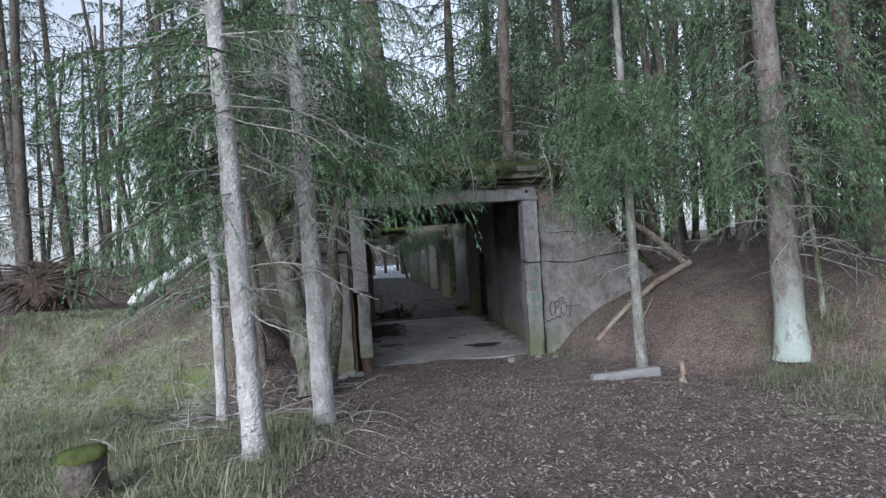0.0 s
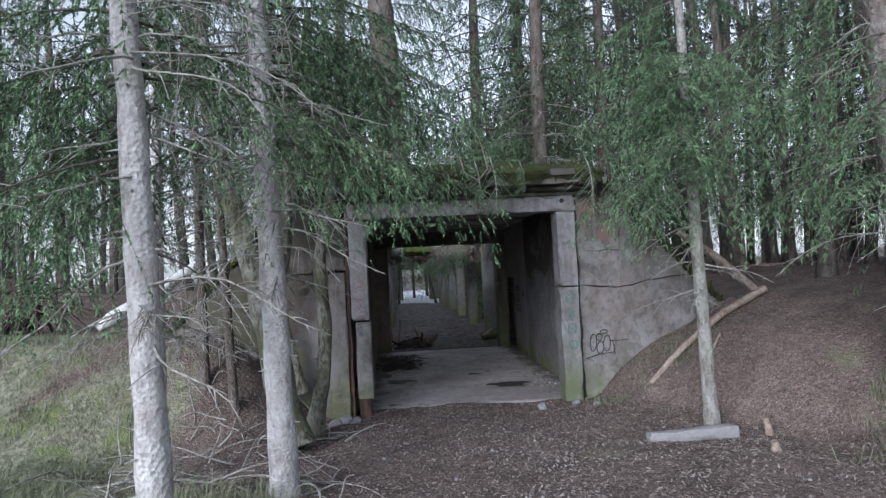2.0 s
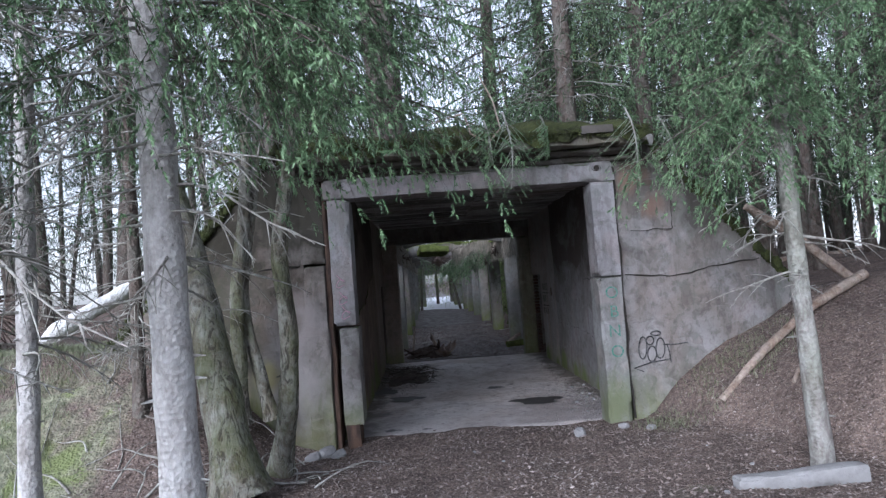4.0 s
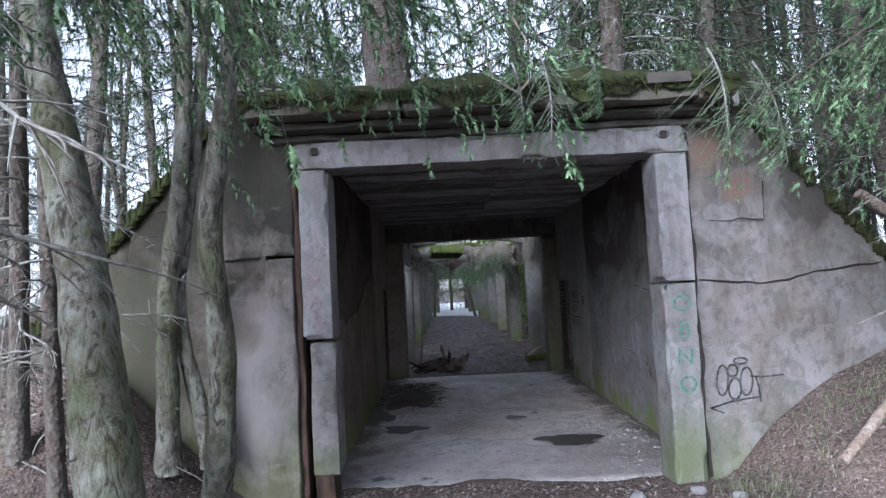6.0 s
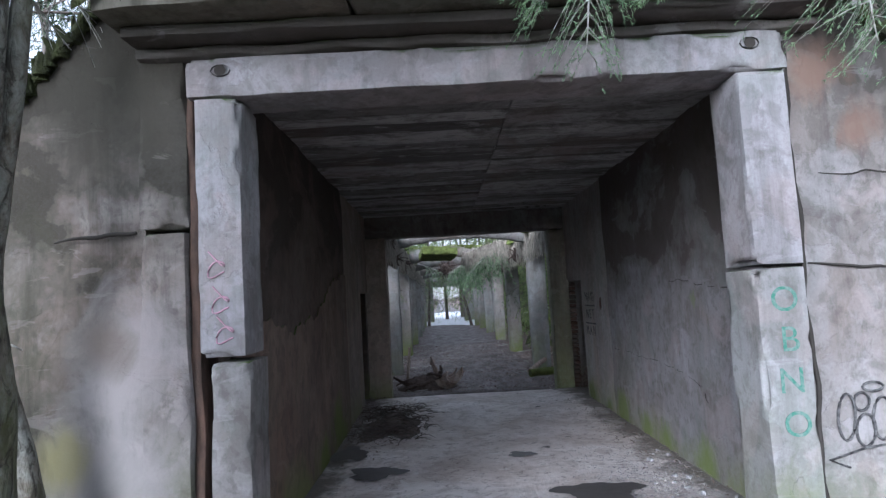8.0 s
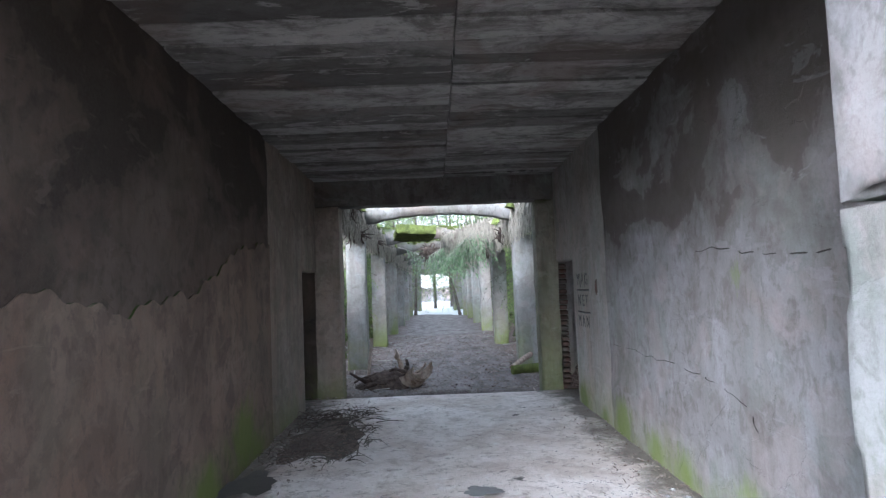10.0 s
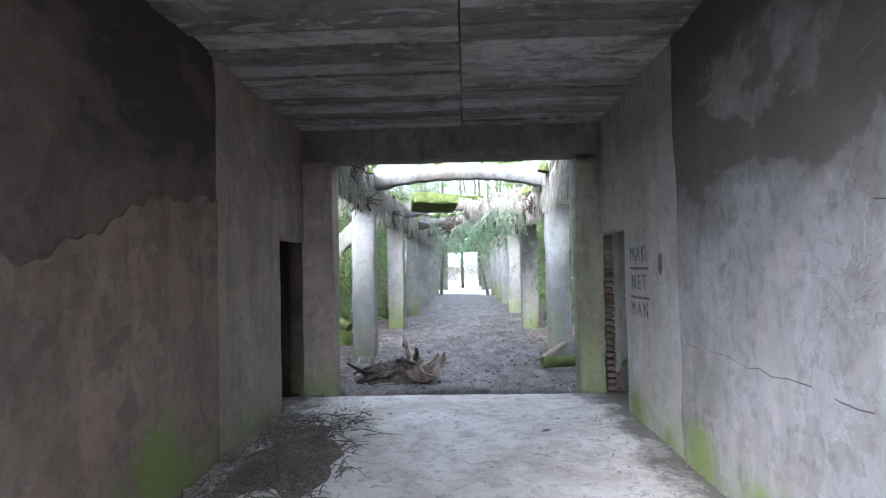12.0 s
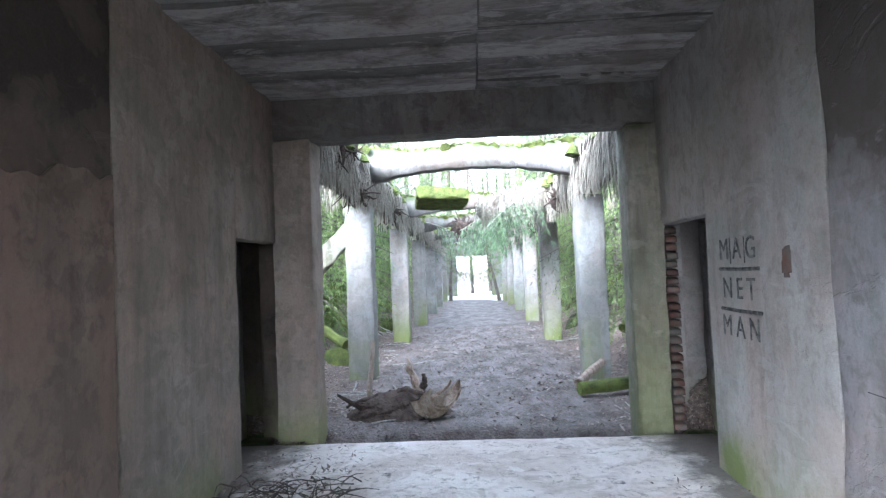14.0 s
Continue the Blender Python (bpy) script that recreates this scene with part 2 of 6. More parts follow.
k = Mat("wet_stain", 0.45)
k.base(k.mix(k.noise(9), (0.045, 0.042, 0.04), (0.11, 0.1, 0.095))).bump(k.noise(20), 0.2, 0.01)
STAIN = k.m

k = Mat("forest_soil", 0.95)
patch = k.noise(0.55, (1, 1, 1), 5, 0.65, 0.6)
fine = k.noise(22, (1, 1, 1), 6, 0.75)
chips = k.voronoi(34)
litter = k.mix(k.span(fine, 0.32, 0.68), (0.05, 0.036, 0.03), (0.27, 0.205, 0.175))
litter = k.mix(k.math("MULTIPLY", k.span(k.noise(60, (1, 1, 1), 3, 0.7), 0.56, 0.66), 0.8), litter, (0.46, 0.4, 0.375))
litter = k.mix(k.math("MULTIPLY", k.span(k.noise(2.4, (1, 1, 1), 6, 0.7), 0.42, 0.66), 0.55), litter, (0.05, 0.04, 0.036))
grassy = k.mix(k.span(k.noise(14, (1, 1, 1), 5), 0.3, 0.7), (0.085, 0.088, 0.06), (0.33, 0.33, 0.235))
grassy = k.mix(k.span(k.noise(1.6, (1, 1, 1), 6, 0.7, 0.6), 0.52, 0.6), grassy, (0.17, 0.2, 0.085))
side = k.math("MAXIMUM", k.axis("X", -1.4, -3.8), k.math("MULTIPLY", k.axis("X", 2.8, 5.2), k.axis("Y", 6.0, 3.0)))
side = k.math("MULTIPLY", side, k.axis("Y", 10.5, 7.0))
side = k.math("MAXIMUM", side, k.math("MULTIPLY", k.axis("X", -0.8, -2.0), k.axis("Y", 5.2, 3.6)))
c = k.mix(k.span(k.math("ADD", side, k.math("MULTIPLY", k.math("SUBTRACT", patch, 0.5), 3.2)), 0.4, 0.8), litter, grassy)
# Wet trodden mud; part of its sheen is put into the colour as pale grey.
wet_sheen = k.mix(k.span(k.noise(1.9, (1.6, 0.7, 1), 5, 0.7), 0.4, 0.66), (0.075, 0.06, 0.056), (0.23, 0.21, 0.21))
trod = k.math("MULTIPLY", k.axis("Y", 15.6, 16.6), k.math("MULTIPLY", k.axis("X", -0.9, 0.1), k.axis("X", 3.3, 2.4)))
c = k.mix(trod, c, wet_sheen)
k.link(k.span(trod, 0, 1, 0.95, 0.6), k.b.inputs["Roughness"])
k.base(c).bump(k.math("ADD", fine, k.math("MULTIPLY", chips, 0.8)), 0.8, 0.03)
SOIL = k.m

k = Mat("moss", 0.95)
k.base(k.mix(k.span(k.noise(5, (1, 1, 1), 6, 0.7), 0.35, 0.65), (0.02, 0.023, 0.01), (0.072, 0.085, 0.026))).bump(k.noise(60, (1, 1, 1), 4, 0.8), 0.9, 0.03)
MOSS = k.m
k = Mat("bright_moss", 0.95)
k.base(k.mix(k.span(k.noise(5, (1, 1, 1), 6, 0.7), 0.35, 0.65), (0.05, 0.062, 0.018), (0.15, 0.185, 0.05))).bump(k.noise(60, (1, 1, 1), 4, 0.8), 0.9, 0.03)
MOSS_B = k.m


def bark(name, a, b, lichen, amount, green=0.0, foot=None, furrow=False):
    k = Mat(name, 0.92)
    c = k.mix(k.span(k.noise(16, (1, 1, 0.3), 6, 0.7, 0.5), 0.35, 0.65), a, b)
    c = k.mix(k.math("MULTIPLY", k.span(k.noise(6, (1, 1, 0.7), 6, 0.75, 0.4), 0.42, 0.6), amount), c, lichen)
    if foot:
        c = k.mix(k.math("MULTIPLY", k.height(foot[1], foot[0]), k.span(k.noise(4.5, (1, 1, 0.5), 6, 0.7), 0.34, 0.5)), c, (0.42, 0.47, 0.43))
    if green:
        c = k.mix(k.math("MULTIPLY", k.span(k.noise(2.2, (1, 1, 0.6), 5, 0.7), 0.45, 0.6), green), c, (0.09, 0.11, 0.03))
    if furrow:
        ridge = k.noise(13, (1, 1, 0.34), 7, 0.72, 1.4)
        c = k.mix(k.math("MULTIPLY", k.span(ridge, 0.48, 0.4), 0.75), c, tuple(0.4 * v for v in a))
        k.base(c).bump(k.math("ADD", ridge, k.math("MULTIPLY", k.noise(40), 0.2)), 1.0, 0.06)
        return k.m
    k.base(c).bump(k.math("ADD", k.noise(22, (1, 1, 0.28), 6, 0.75), k.voronoi(30)), 0.8, 0.02)
    return k.m


BARK = bark("pale_lichened_spruce_bark", (0.27, 0.25, 0.24), (0.48, 0.46, 0.45), (0.6, 0.6, 0.6), 0.6)
BARK_FOOT = bark("spruce_bark_with_green_lichen", (0.085, 0.068, 0.06), (0.19, 0.16, 0.148), (0.32, 0.33, 0.31), 0.35, 0.0, (0.7, 1.7))
BARK_GREY = bark("grey_spruce_bark", (0.14, 0.125, 0.115), (0.29, 0.275, 0.26), (0.44, 0.46, 0.43), 0.5, 0.2)
BARK_DARK = bark("dark_spruce_bark", (0.055, 0.042, 0.035), (0.13, 0.102, 0.088), (0.25, 0.26, 0.235), 0.3)
BARK_MOSS = bark("mossy_furrowed_bark", (0.1, 0.086, 0.066), (0.26, 0.235, 0.19), (0.46, 0.48, 0.43), 0.6, 0.6, None, True)
TWIG = bark("grey_dead_twigs", (0.15, 0.132, 0.12), (0.37, 0.355, 0.33), (0.5, 0.52, 0.48), 0.45)
WOOD = bark("weathered_wood", (0.17, 0.115, 0.085), (0.36, 0.28, 0.225), (0.5, 0.46, 0.42), 0.4)
ROOTWOOD = bark("rotten_root_wood", (0.03, 0.021, 0.017), (0.085, 0.06, 0.05), (0.16, 0.13, 0.11), 0.3)
BIRCH = bark("white_birch_bark", (0.6, 0.6, 0.6), (0.8, 0.8, 0.8), (0.3, 0.29, 0.28), 0.35)
THATCH = bark("hanging_dead_roots", (0.17, 0.145, 0.12), (0.42, 0.385, 0.33), (0.5, 0.48, 0.42), 0.35)


def leaf(name, a, b, c2=None, rough=0.6, clump=None):
    k = Mat(name, rough)
    c = k.mix(k.span(k.noise(clump, (1, 1, 1), 3, 0.7), 0.4, 0.62), a, b) if clump else k.mix(k.island(), a, b)
    c = k.mix(k.math("MULTIPLY", k.span(k.noise(1.1, (1, 1, 1), 3), 0.35, 0.65), 0.7), c, c2 or a)
    c = k.mix(k.math("MULTIPLY", k.island(), 0.3), c, a)
    k.base(c)
    k.b.inputs["Specular IOR Level"].default_value = 0.4
    k.b.inputs["Subsurface Weight"].default_value = 0.0
    return k.m


NEEDLE = leaf("spruce_needles", (0.045, 0.085, 0.042), (0.33, 0.5, 0.27), (0.105, 0.18, 0.09), 0.55, 9)
# Darker copy of NEEDLE: the dim light under the canopy is in its colour.
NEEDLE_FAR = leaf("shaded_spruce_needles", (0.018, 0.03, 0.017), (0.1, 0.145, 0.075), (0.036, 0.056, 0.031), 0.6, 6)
GRASS = leaf("dry_grass", (0.13, 0.15, 0.085), (0.38, 0.39, 0.27), (0.2, 0.225, 0.13))
STRAW = leaf("straw_grass", (0.3, 0.28, 0.17), (0.5, 0.47, 0.33), (0.28, 0.3, 0.15))
LITTER = leaf("dead_leaves_and_chips", (0.07, 0.05, 0.042), (0.54, 0.48, 0.45), (0.2, 0.15, 0.13), 0.9)
# Undergrowth green; on the hall spruces it puts sunlight into the needle colour.
BUSH = leaf("undergrowth_and_sunlit_needles", (0.05, 0.09, 0.025), (0.3, 0.38, 0.13), (0.15, 0.22, 0.07), 0.6, 5)

k = Mat("red_brick", 0.9)
k.base(k.mix(k.span(k.noise(7, (1, 1, 1), 6, 0.7), 0.42, 0.58), k.mix(k.each(), (0.07, 0.034, 0.027), (0.12, 0.062, 0.048)), (0.1, 0.09, 0.08))).bump(k.noise(40), 0.5, 0.01)
BRICK = k.m
k = Mat("rubble_stone", 0.9)
k.base(k.mix(k.noise(12), (0.16, 0.155, 0.155), (0.36, 0.355, 0.36))).bump(k.noise(30), 0.6, 0.02)
STONE = k.m
k = Mat("rusty_iron", 0.8)
k.base(k.mix(k.span(k.noise(9, (1, 1, 0.4)), 0.35, 0.65), (0.035, 0.025, 0.02), (0.11, 0.068, 0.05))).bump(k.noise(40), 0.5, 0.01)
RUST = k.m
k = Mat("old_snow", 0.6)
k.base(k.mix(k.noise(3), (0.72, 0.74, 0.78), (0.86, 0.87, 0.9))).bump(k.noise(6), 0.4, 0.05)
SNOW = k.m


def paint(name, colour):
    k = Mat(name, 0.7)
    k.base(k.mix(k.span(k.noise(30), 0.4, 0.65), colour, tuple(0.5 * v + 0.14 for v in colour)))
    return k.m


PAINT_GREEN = paint("green_spray_paint", (0.045, 0.17, 0.125))
PAINT_BLACK = paint("black_spray_paint", (0.02, 0.02, 0.022))
PAINT_PINK = paint("pink_marker", (0.5, 0.28, 0.36))
# Near-black colour standing in for the shade inside joints, cracks and holes.
k = Mat("void_shade", 0.95)
k.base(k.mix(k.noise(4), (0.02, 0.018, 0.016), (0.05, 0.045, 0.04)))
DARK = k.m


# ---- mesh helpers ----
class Geo:
    """Gathers vertices and faces of one mesh."""

    def __init__(self):
        self.v, self.f, self.n = [], [], 0

    def add(self, verts, faces):
        verts = np.asarray(verts, float).reshape(-1, 3)
        self.v.append(verts)
        self.f.append(np.asarray(faces, int) + self.n)
        self.n += len(verts)
        return self

    def mesh(self, name, mat, smooth=False):
        me = bpy.data.meshes.new(name)
        verts = np.concatenate(self.v)
        loops = np.concatenate([f.ravel() for f in self.f])
        sizes = np.concatenate([np.full(len(f), f.shape[1]) for f in self.f])
        me.vertices.add(len(verts))
        me.vertices.foreach_set("co", verts.ravel())
        me.loops.add(len(loops))
        me.loops.foreach_set("vertex_index", loops.astype(np.int32))
        me.polygons.add(len(sizes))
        me.polygons.foreach_set("loop_start", np.r_[0, np.cumsum(sizes)[:-1]].astype(np.int32))
        me.polygons.foreach_set("loop_total", sizes.astype(np.int32))
        if smooth:
            me.polygons.foreach_set("use_smooth", np.ones(len(sizes), bool))
        me.update(calc_edges=True)
        me.materials.append(mat)
        return me

    def tube(self, pts, radii, sides=6, cap=True):
        pts = np.asarray(pts, float)
        n = len(pts)
        radii = np.broadcast_to(np.asarray(radii, float), (n,))
        tan = np.gradient(pts, axis=0)
        tan /= np.linalg.norm(tan, axis=1)[:, None] + 1e-9
        ref = np.where(np.abs(tan[:, 2:3]) < 0.9, [[0, 0, 1.0]], [[1.0, 0, 0]])
        u = np.cross(tan, ref)
        u /= np.linalg.norm(u, axis=1)[:, None] + 1e-9
        w = np.cross(tan, u)
        a = np.arange(sides) * 2 * np.pi / sides
        ring = pts[:, None] + radii[:, None, None] * (np.cos(a)[None, :, None] * u[:, None] + np.sin(a)[None, :, None] * w[:, None])
        i, j = np.meshgrid(np.arange(n - 1), np.arange(sides), indexing="ij")
        j2 = (j + 1) % sides
        q = np.stack([i * sides + j, i * sides + j2, (i + 1) * sides + j2, (i + 1) * sides + j], -1).reshape(-1, 4)
        self.add(ring.reshape(-1, 3), q)
        if cap:
            for r in (0, n - 1):
                mid = pts[r]
                t = np.array([[s, (s + 1) % sides, sides] for s in range(sides)])
                self.add(np.vstack([ring[r], mid[None]]), t)
        return self

    def block(self, x0, x1, y0, y1, z0, z1, res=0.14, rough=0.006, chip=0.02, seed=0):
        """A cast block with uneven faces and worn, chipped edges."""
        lo, hi = np.array([x0, y0, z0]), np.array([x1, y1, z1])
        for ax in range(3):
            a, b = [(1, 2), (2, 0), (0, 1)][ax]
            na = max(2, int(np.ceil((hi[a] - lo[a]) / res)) + 1)
            nb = max(2, int(np.ceil((hi[b] - lo[b]) / res)) + 1)
            la, lb = rim(lo[a], hi[a], na), rim(lo[b], hi[b], nb)
            na, nb = len(la), len(lb)
            ga, gb = np.meshgrid(la, lb, indexing="ij")
            for side in (0, 1):
                p = np.zeros((na, nb, 3))
                p[..., a], p[..., b], p[..., ax] = ga, gb, (hi if side else lo)[ax]
                p = worn(p.reshape(-1, 3), lo, hi, rough, chip, seed)
                i, j = np.meshgrid(np.arange(na - 1), np.arange(nb - 1), indexing="ij")
                q = np.stack([i * nb + j, (i + 1) * nb + j, (i + 1) * nb + j + 1, i * nb + j + 1], -1).reshape(-1, 4)
                self.add(p, q if side else q[:, ::-1])
        return self


def rim(a, b, n):
    """Even steps with one more line close to each end, so that chipped edges stay narrow."""
    s = np.linspace(a, b, n)
    d = min(0.03, 0.2 * (b - a))
    return np.unique(np.r_[s[0], a + d, s[1:-1], b - d, s[-1]])


def wave(p, f, seed):
    """Cheap smooth noise in about -1 to 1."""
    r = np.random.default_rng(seed)
    out = np.zeros(len(p))
    for k in range(5):
        d = r.normal(size=3)
        d *= f * (0.6 + 0.8 * r.random()) / np.linalg.norm(d)
        out += np.sin(p @ d + r.random() * 7 + 1.3 * np.sin(p @ np.roll(d, 1) * 0.7))
    return out / 2.6


def worn(p, lo, hi, rough, chip, seed):
    p = p.copy()
    span = hi - lo
    mid = (lo + hi) / 2
    at = (np.abs(p - lo) < 1e-6) | (np.abs(p - hi) < 1e-6)
    edge = at.sum(1) >= 2
    n1 = np.stack([wave(p, 9, seed + k) for k in range(3)], 1)
    n2 = 0.5 + 0.5 * wave(p, 17, seed + 9)
    p += rough * n1
    pull = 0.004 + chip * np.clip((n2 - 0.62) / 0.38, 0, 1.2)
    sign = np.sign(mid - p)
    p[edge] += (sign * at * np.minimum(pull[:, None], span * 0.3))[edge]
    return p


def shape(name, geo, mat, parent=None, label="", smooth=False):
    """Links a mesh as an object, as a part where a parent is given."""
    ob = new(name, geo.mesh(name, mat, smooth) if isinstance(geo, Geo) else geo)
    if parent is not None:
        ob.parent = parent
    return tagged(ob, label)


def structure(name, geo, mat, label, category, smooth=False):
    return tagged(shape(name, geo, mat, None, label, smooth), "", category, "", "structure")


def thing(name, x, y, z, label, category, group=""):
    ob = new(name)
    ob.empty_display_size = 0.2
    ob.location = (x, y, z)
    return tagged(ob, label, category, group)


def sm(v, lo, hi):
    t = np.clip((v - lo) / (hi - lo), 0, 1)
    return t * t * (3 - 2 * t)


# ---- ground ----
def ground_z(x, y):
    x, y = np.asarray(x, float), np.asarray(y, float)
    base = np.interp(y, [-8, 1, 4, 6.3, 8.5, 9.6], [0.9, 0.46, 0.27, 0.1, 0.06, 0.0])
    # the bank beside the portal
    foot = 2.75 + 0.58 * np.clip(8.8 - y, 0, 5)
    rise = np.clip(x - foot, 0, None)
    right = 1.9 * (1 - np.exp(-rise * 0.5)) * sm(rise, -0.1, 0.5)
    left = 1.3 * sm(-1.1 - x, 0.0, 1.7) * sm(y, 6.6, 8.7)
    # banks beside the colonnade
    inner = sm(y, 16.2, 17.2)
    bank = 1.9 * sm(-0.75 - x, 0, 3.4) + 1.7 * sm(x - 3.1, 0, 3.6)
    z = base + right * (1 - inner) + left * (1 - inner) + bank * inner
    z = z + inner * -0.03
    under = sm(x, -3.0, -2.7) * sm(x, 5.1, 4.8) * sm(y, 9.15, 9.35) * sm(y, 16.4, 16.2)
    z = z * (1 - under) - 0.12 * under
    path = np.exp(-((x - 0.9) / 1.6) ** 2)
    bump = 0.05 * np.sin(1.9 * x + 1.1 * y) * np.sin(1.3 * y - 0.7 * x) + 0.03 * np.sin(4.7 * x + 2 * np.sin(2.1 * y)) * np.sin(4.1 * y)
    bump = bump + 0.012 * np.sin(13 * x + 3 * np.sin(5 * y)) * np.sin(11 * y + 2 * np.sin(4 * x))
    far = sm(np.hypot(x - 1, y - 8), 22, 60)
    return z + bump * (1 - 0.75 * path) * (1 - under) + far * 0.8 * np.sin(0.11 * x) * np.sin(0.09 * y)


def axis_steps(lo, hi, fine, out):
    near = np.arange(lo, hi + 1e-6, fine)
    far = [fine * 1.25]
    while sum(far) < out:
        far.append(far[-1] * 1.22)
    steps = np.cumsum(far)
    return np.r_[lo - steps[::-1], near, hi + steps]


gx, gy = axis_steps(-8, 9, 0.11, 900), axis_steps(-4, 24, 0.11, 900)
GX, GY = np.meshgrid(gx, gy, indexing="ij")
gv = np.stack([GX, GY, ground_z(GX, GY)], -1).reshape(-1, 3)
i, j = np.meshgrid(np.arange(len(gx) - 1), np.arange(len(gy) - 1), indexing="ij")
nb = len(gy)
gq = np.stack([i * nb + j, (i + 1) * nb + j, (i + 1) * nb + j + 1, i * nb + j + 1], -1).reshape(-1, 4)
structure("ground", Geo().add(gv, gq), SOIL, "brown forest floor with needle litter, chips and thin grass", "ground", True)

# earth heaped over the passage
mx, my = np.arange(-5.2, 6.6, 0.16), np.arange(9.0, 16.45, 0.16)
MX, MY = np.meshgrid(mx, my, indexing="ij")
mz = 3.66 - 1.02 * np.clip(np.abs(MX - 0.95) - 2.2, 0, None) + 0.07 * np.sin(3.1 * MX + MY) * np.sin(2.3 * MY) + 0.03 * np.sin(9 * MX) * np.sin(8 * MY + MX)
i, j = np.meshgrid(np.arange(len(mx) - 1), np.arange(len(my) - 1), indexing="ij")
nb = len(my)
mq = np.stack([i * nb + j, (i + 1) * nb + j, (i + 1) * nb + j + 1, i * nb + j + 1], -1).reshape(-1, 4)
mz = mz - 0.34 * sm(MY, 10.0, 9.0)
mz[:, 0] -= np.where(np.abs(mx - 0.95) > 2.3, 0.6, 0.05)
structure("earth_mound", Geo().add(np.stack([MX, MY, mz], -1).reshape(-1, 3), mq), MOSS, "moss-covered earth heaped over the concrete passage", "mound", True)

# ---- the passage ----
XW, XE, Y0, Y1, ZC = -0.66, 2.90, 8.95, 16.05, 3.2
# floor slab
fx, fy = np.linspace(XW - 0.3, XE + 0.3, 40), np.linspace(8.85, 15.98, 70)
FX, FY = np.meshgrid(fx, fy, indexing="ij")
fz = 0.04 + 0.003 * np.sin(2.3 * FX) * np.sin(1.7 * FY) + 0.002 * np.sin(9 * FX + 3 * np.sin(4 * FY))
fz[:, -1] -= 0.1
fz[:, 0] -= 0.1
i, j = np.meshgrid(np.arange(39), np.arange(69), indexing="ij")
fq = np.stack([i * 70 + j, (i + 1) * 70 + j, (i + 1) * 70 + j + 1, i * 70 + j + 1], -1).reshape(-1, 4)
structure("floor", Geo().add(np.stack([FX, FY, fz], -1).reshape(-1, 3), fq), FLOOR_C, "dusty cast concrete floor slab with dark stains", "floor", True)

COAT = ((8.9, 9.9, 10.5, 10.9, 11.3, 11.7, 12.1, 12.4, 12.85, 13.5), (1.62, 1.56, 1.51, 1.53, 1.58, 1.71, 1.8, 1.98, 2.05, 2.06))
# side walls: rough cast part, a joint, then a smoother part with a doorway
DL0, DR0, DH = 15.11, 15.0, 1.86
g = Geo()
g.block(XW - 0.5, XW + 0.004, Y0, 13.45, -0.15, ZC + 0.1, 0.16, 0.008, 0.003, 1)
structure("wall_west", g, WALL_WEST, "stained brown cast concrete side wall of the passage", "wall")
# the coat of brown render left on the lower part of the wall
ry = np.linspace(Y0 + 0.02, 13.44, 150)
top = np.interp(ry, COAT[0], COAT[1]) + 0.03 * np.sin(5.3 * ry) + 0.022 * np.sin(13 * ry + 1) + 0.014 * np.sin(31 * ry)
g = Geo()
rows = 14
for front in (1, 0):
    zz = -0.1 + (top[:, None] + 0.1) * np.linspace(0, 1, rows)[None]
    p = np.stack([np.full_like(zz, XW + (0.018 if front else -0.02)), np.repeat(ry[:, None], rows, 1), zz], -1).reshape(-1, 3)
    if front:
        p[:, 0] += 0.004 * wave(p, 4, 88)
        i, j = np.meshgrid(np.arange(149), np.arange(rows - 1), indexing="ij")
        g.add(p, np.stack([i * rows + j, (i + 1) * rows + j, (i + 1) * rows + j + 1, i * rows + j + 1], -1).reshape(-1, 4))
        crest = p.reshape(150, rows, 3)[:, -1]
    else:
        back = p.reshape(150, rows, 3)[:, -1]
g.add(np.vstack([crest, back]), [[k, k + 1, 151 + k, 150 + k] for k in range(149)])
structure("wall_west_render", g, WEST_RENDER, "thin brown render with a broken upper edge", "render")
g = Geo()
g.block(XW - 0.16, XW, 13.465, DL0, -0.15, ZC + 0.1, 0.16, 0.004, 0.004, 2)
g.block(XW - 0.16, XW - 0.004, DL0 + 0.001, Y1 + 0.05, DH, ZC + 0.1, 0.16, 0.005, 0.015, 3)
wall_we = structure("wall_west_end", g, PLASTER_WEST, "smoother plastered end of the west wall around a doorway", "wall")
g = Geo()
g.block(XE - 0.012, XE + 0.5, Y0, 13.42, -0.15, ZC + 0.1, 0.16, 0.008, 0.003, 4)
structure("wall_east", g, WALL_EAST, "pale cast concrete side wall with dark upper stains", "wall")
g = Geo()
g.block(XE, XE + 0.16, 13.435, DR0, -0.15, ZC + 0.1, 0.16, 0.004, 0.004, 5)
g.block(XE + 0.004, XE + 0.16, DR0 + 0.001, Y1 + 0.05, DH + 0.02, ZC + 0.1, 0.16, 0.005, 0.015, 6)
wall_ee = structure("wall_east_end", g, PLASTER, "smoother plastered end of the east wall around a doorway", "wall")
for name, xa, xb in (("joint_west", XW - 0.16, XW - 0.03), ("joint_east", XE + 0.03, XE + 0.16)):
    structure(name, Geo().block(xa, xb, 13.4, 13.52, -0.1, ZC + 0.05, 0.3, 0.004, 0.005, 12), DARK, "dark recessed construction joint", "joint")

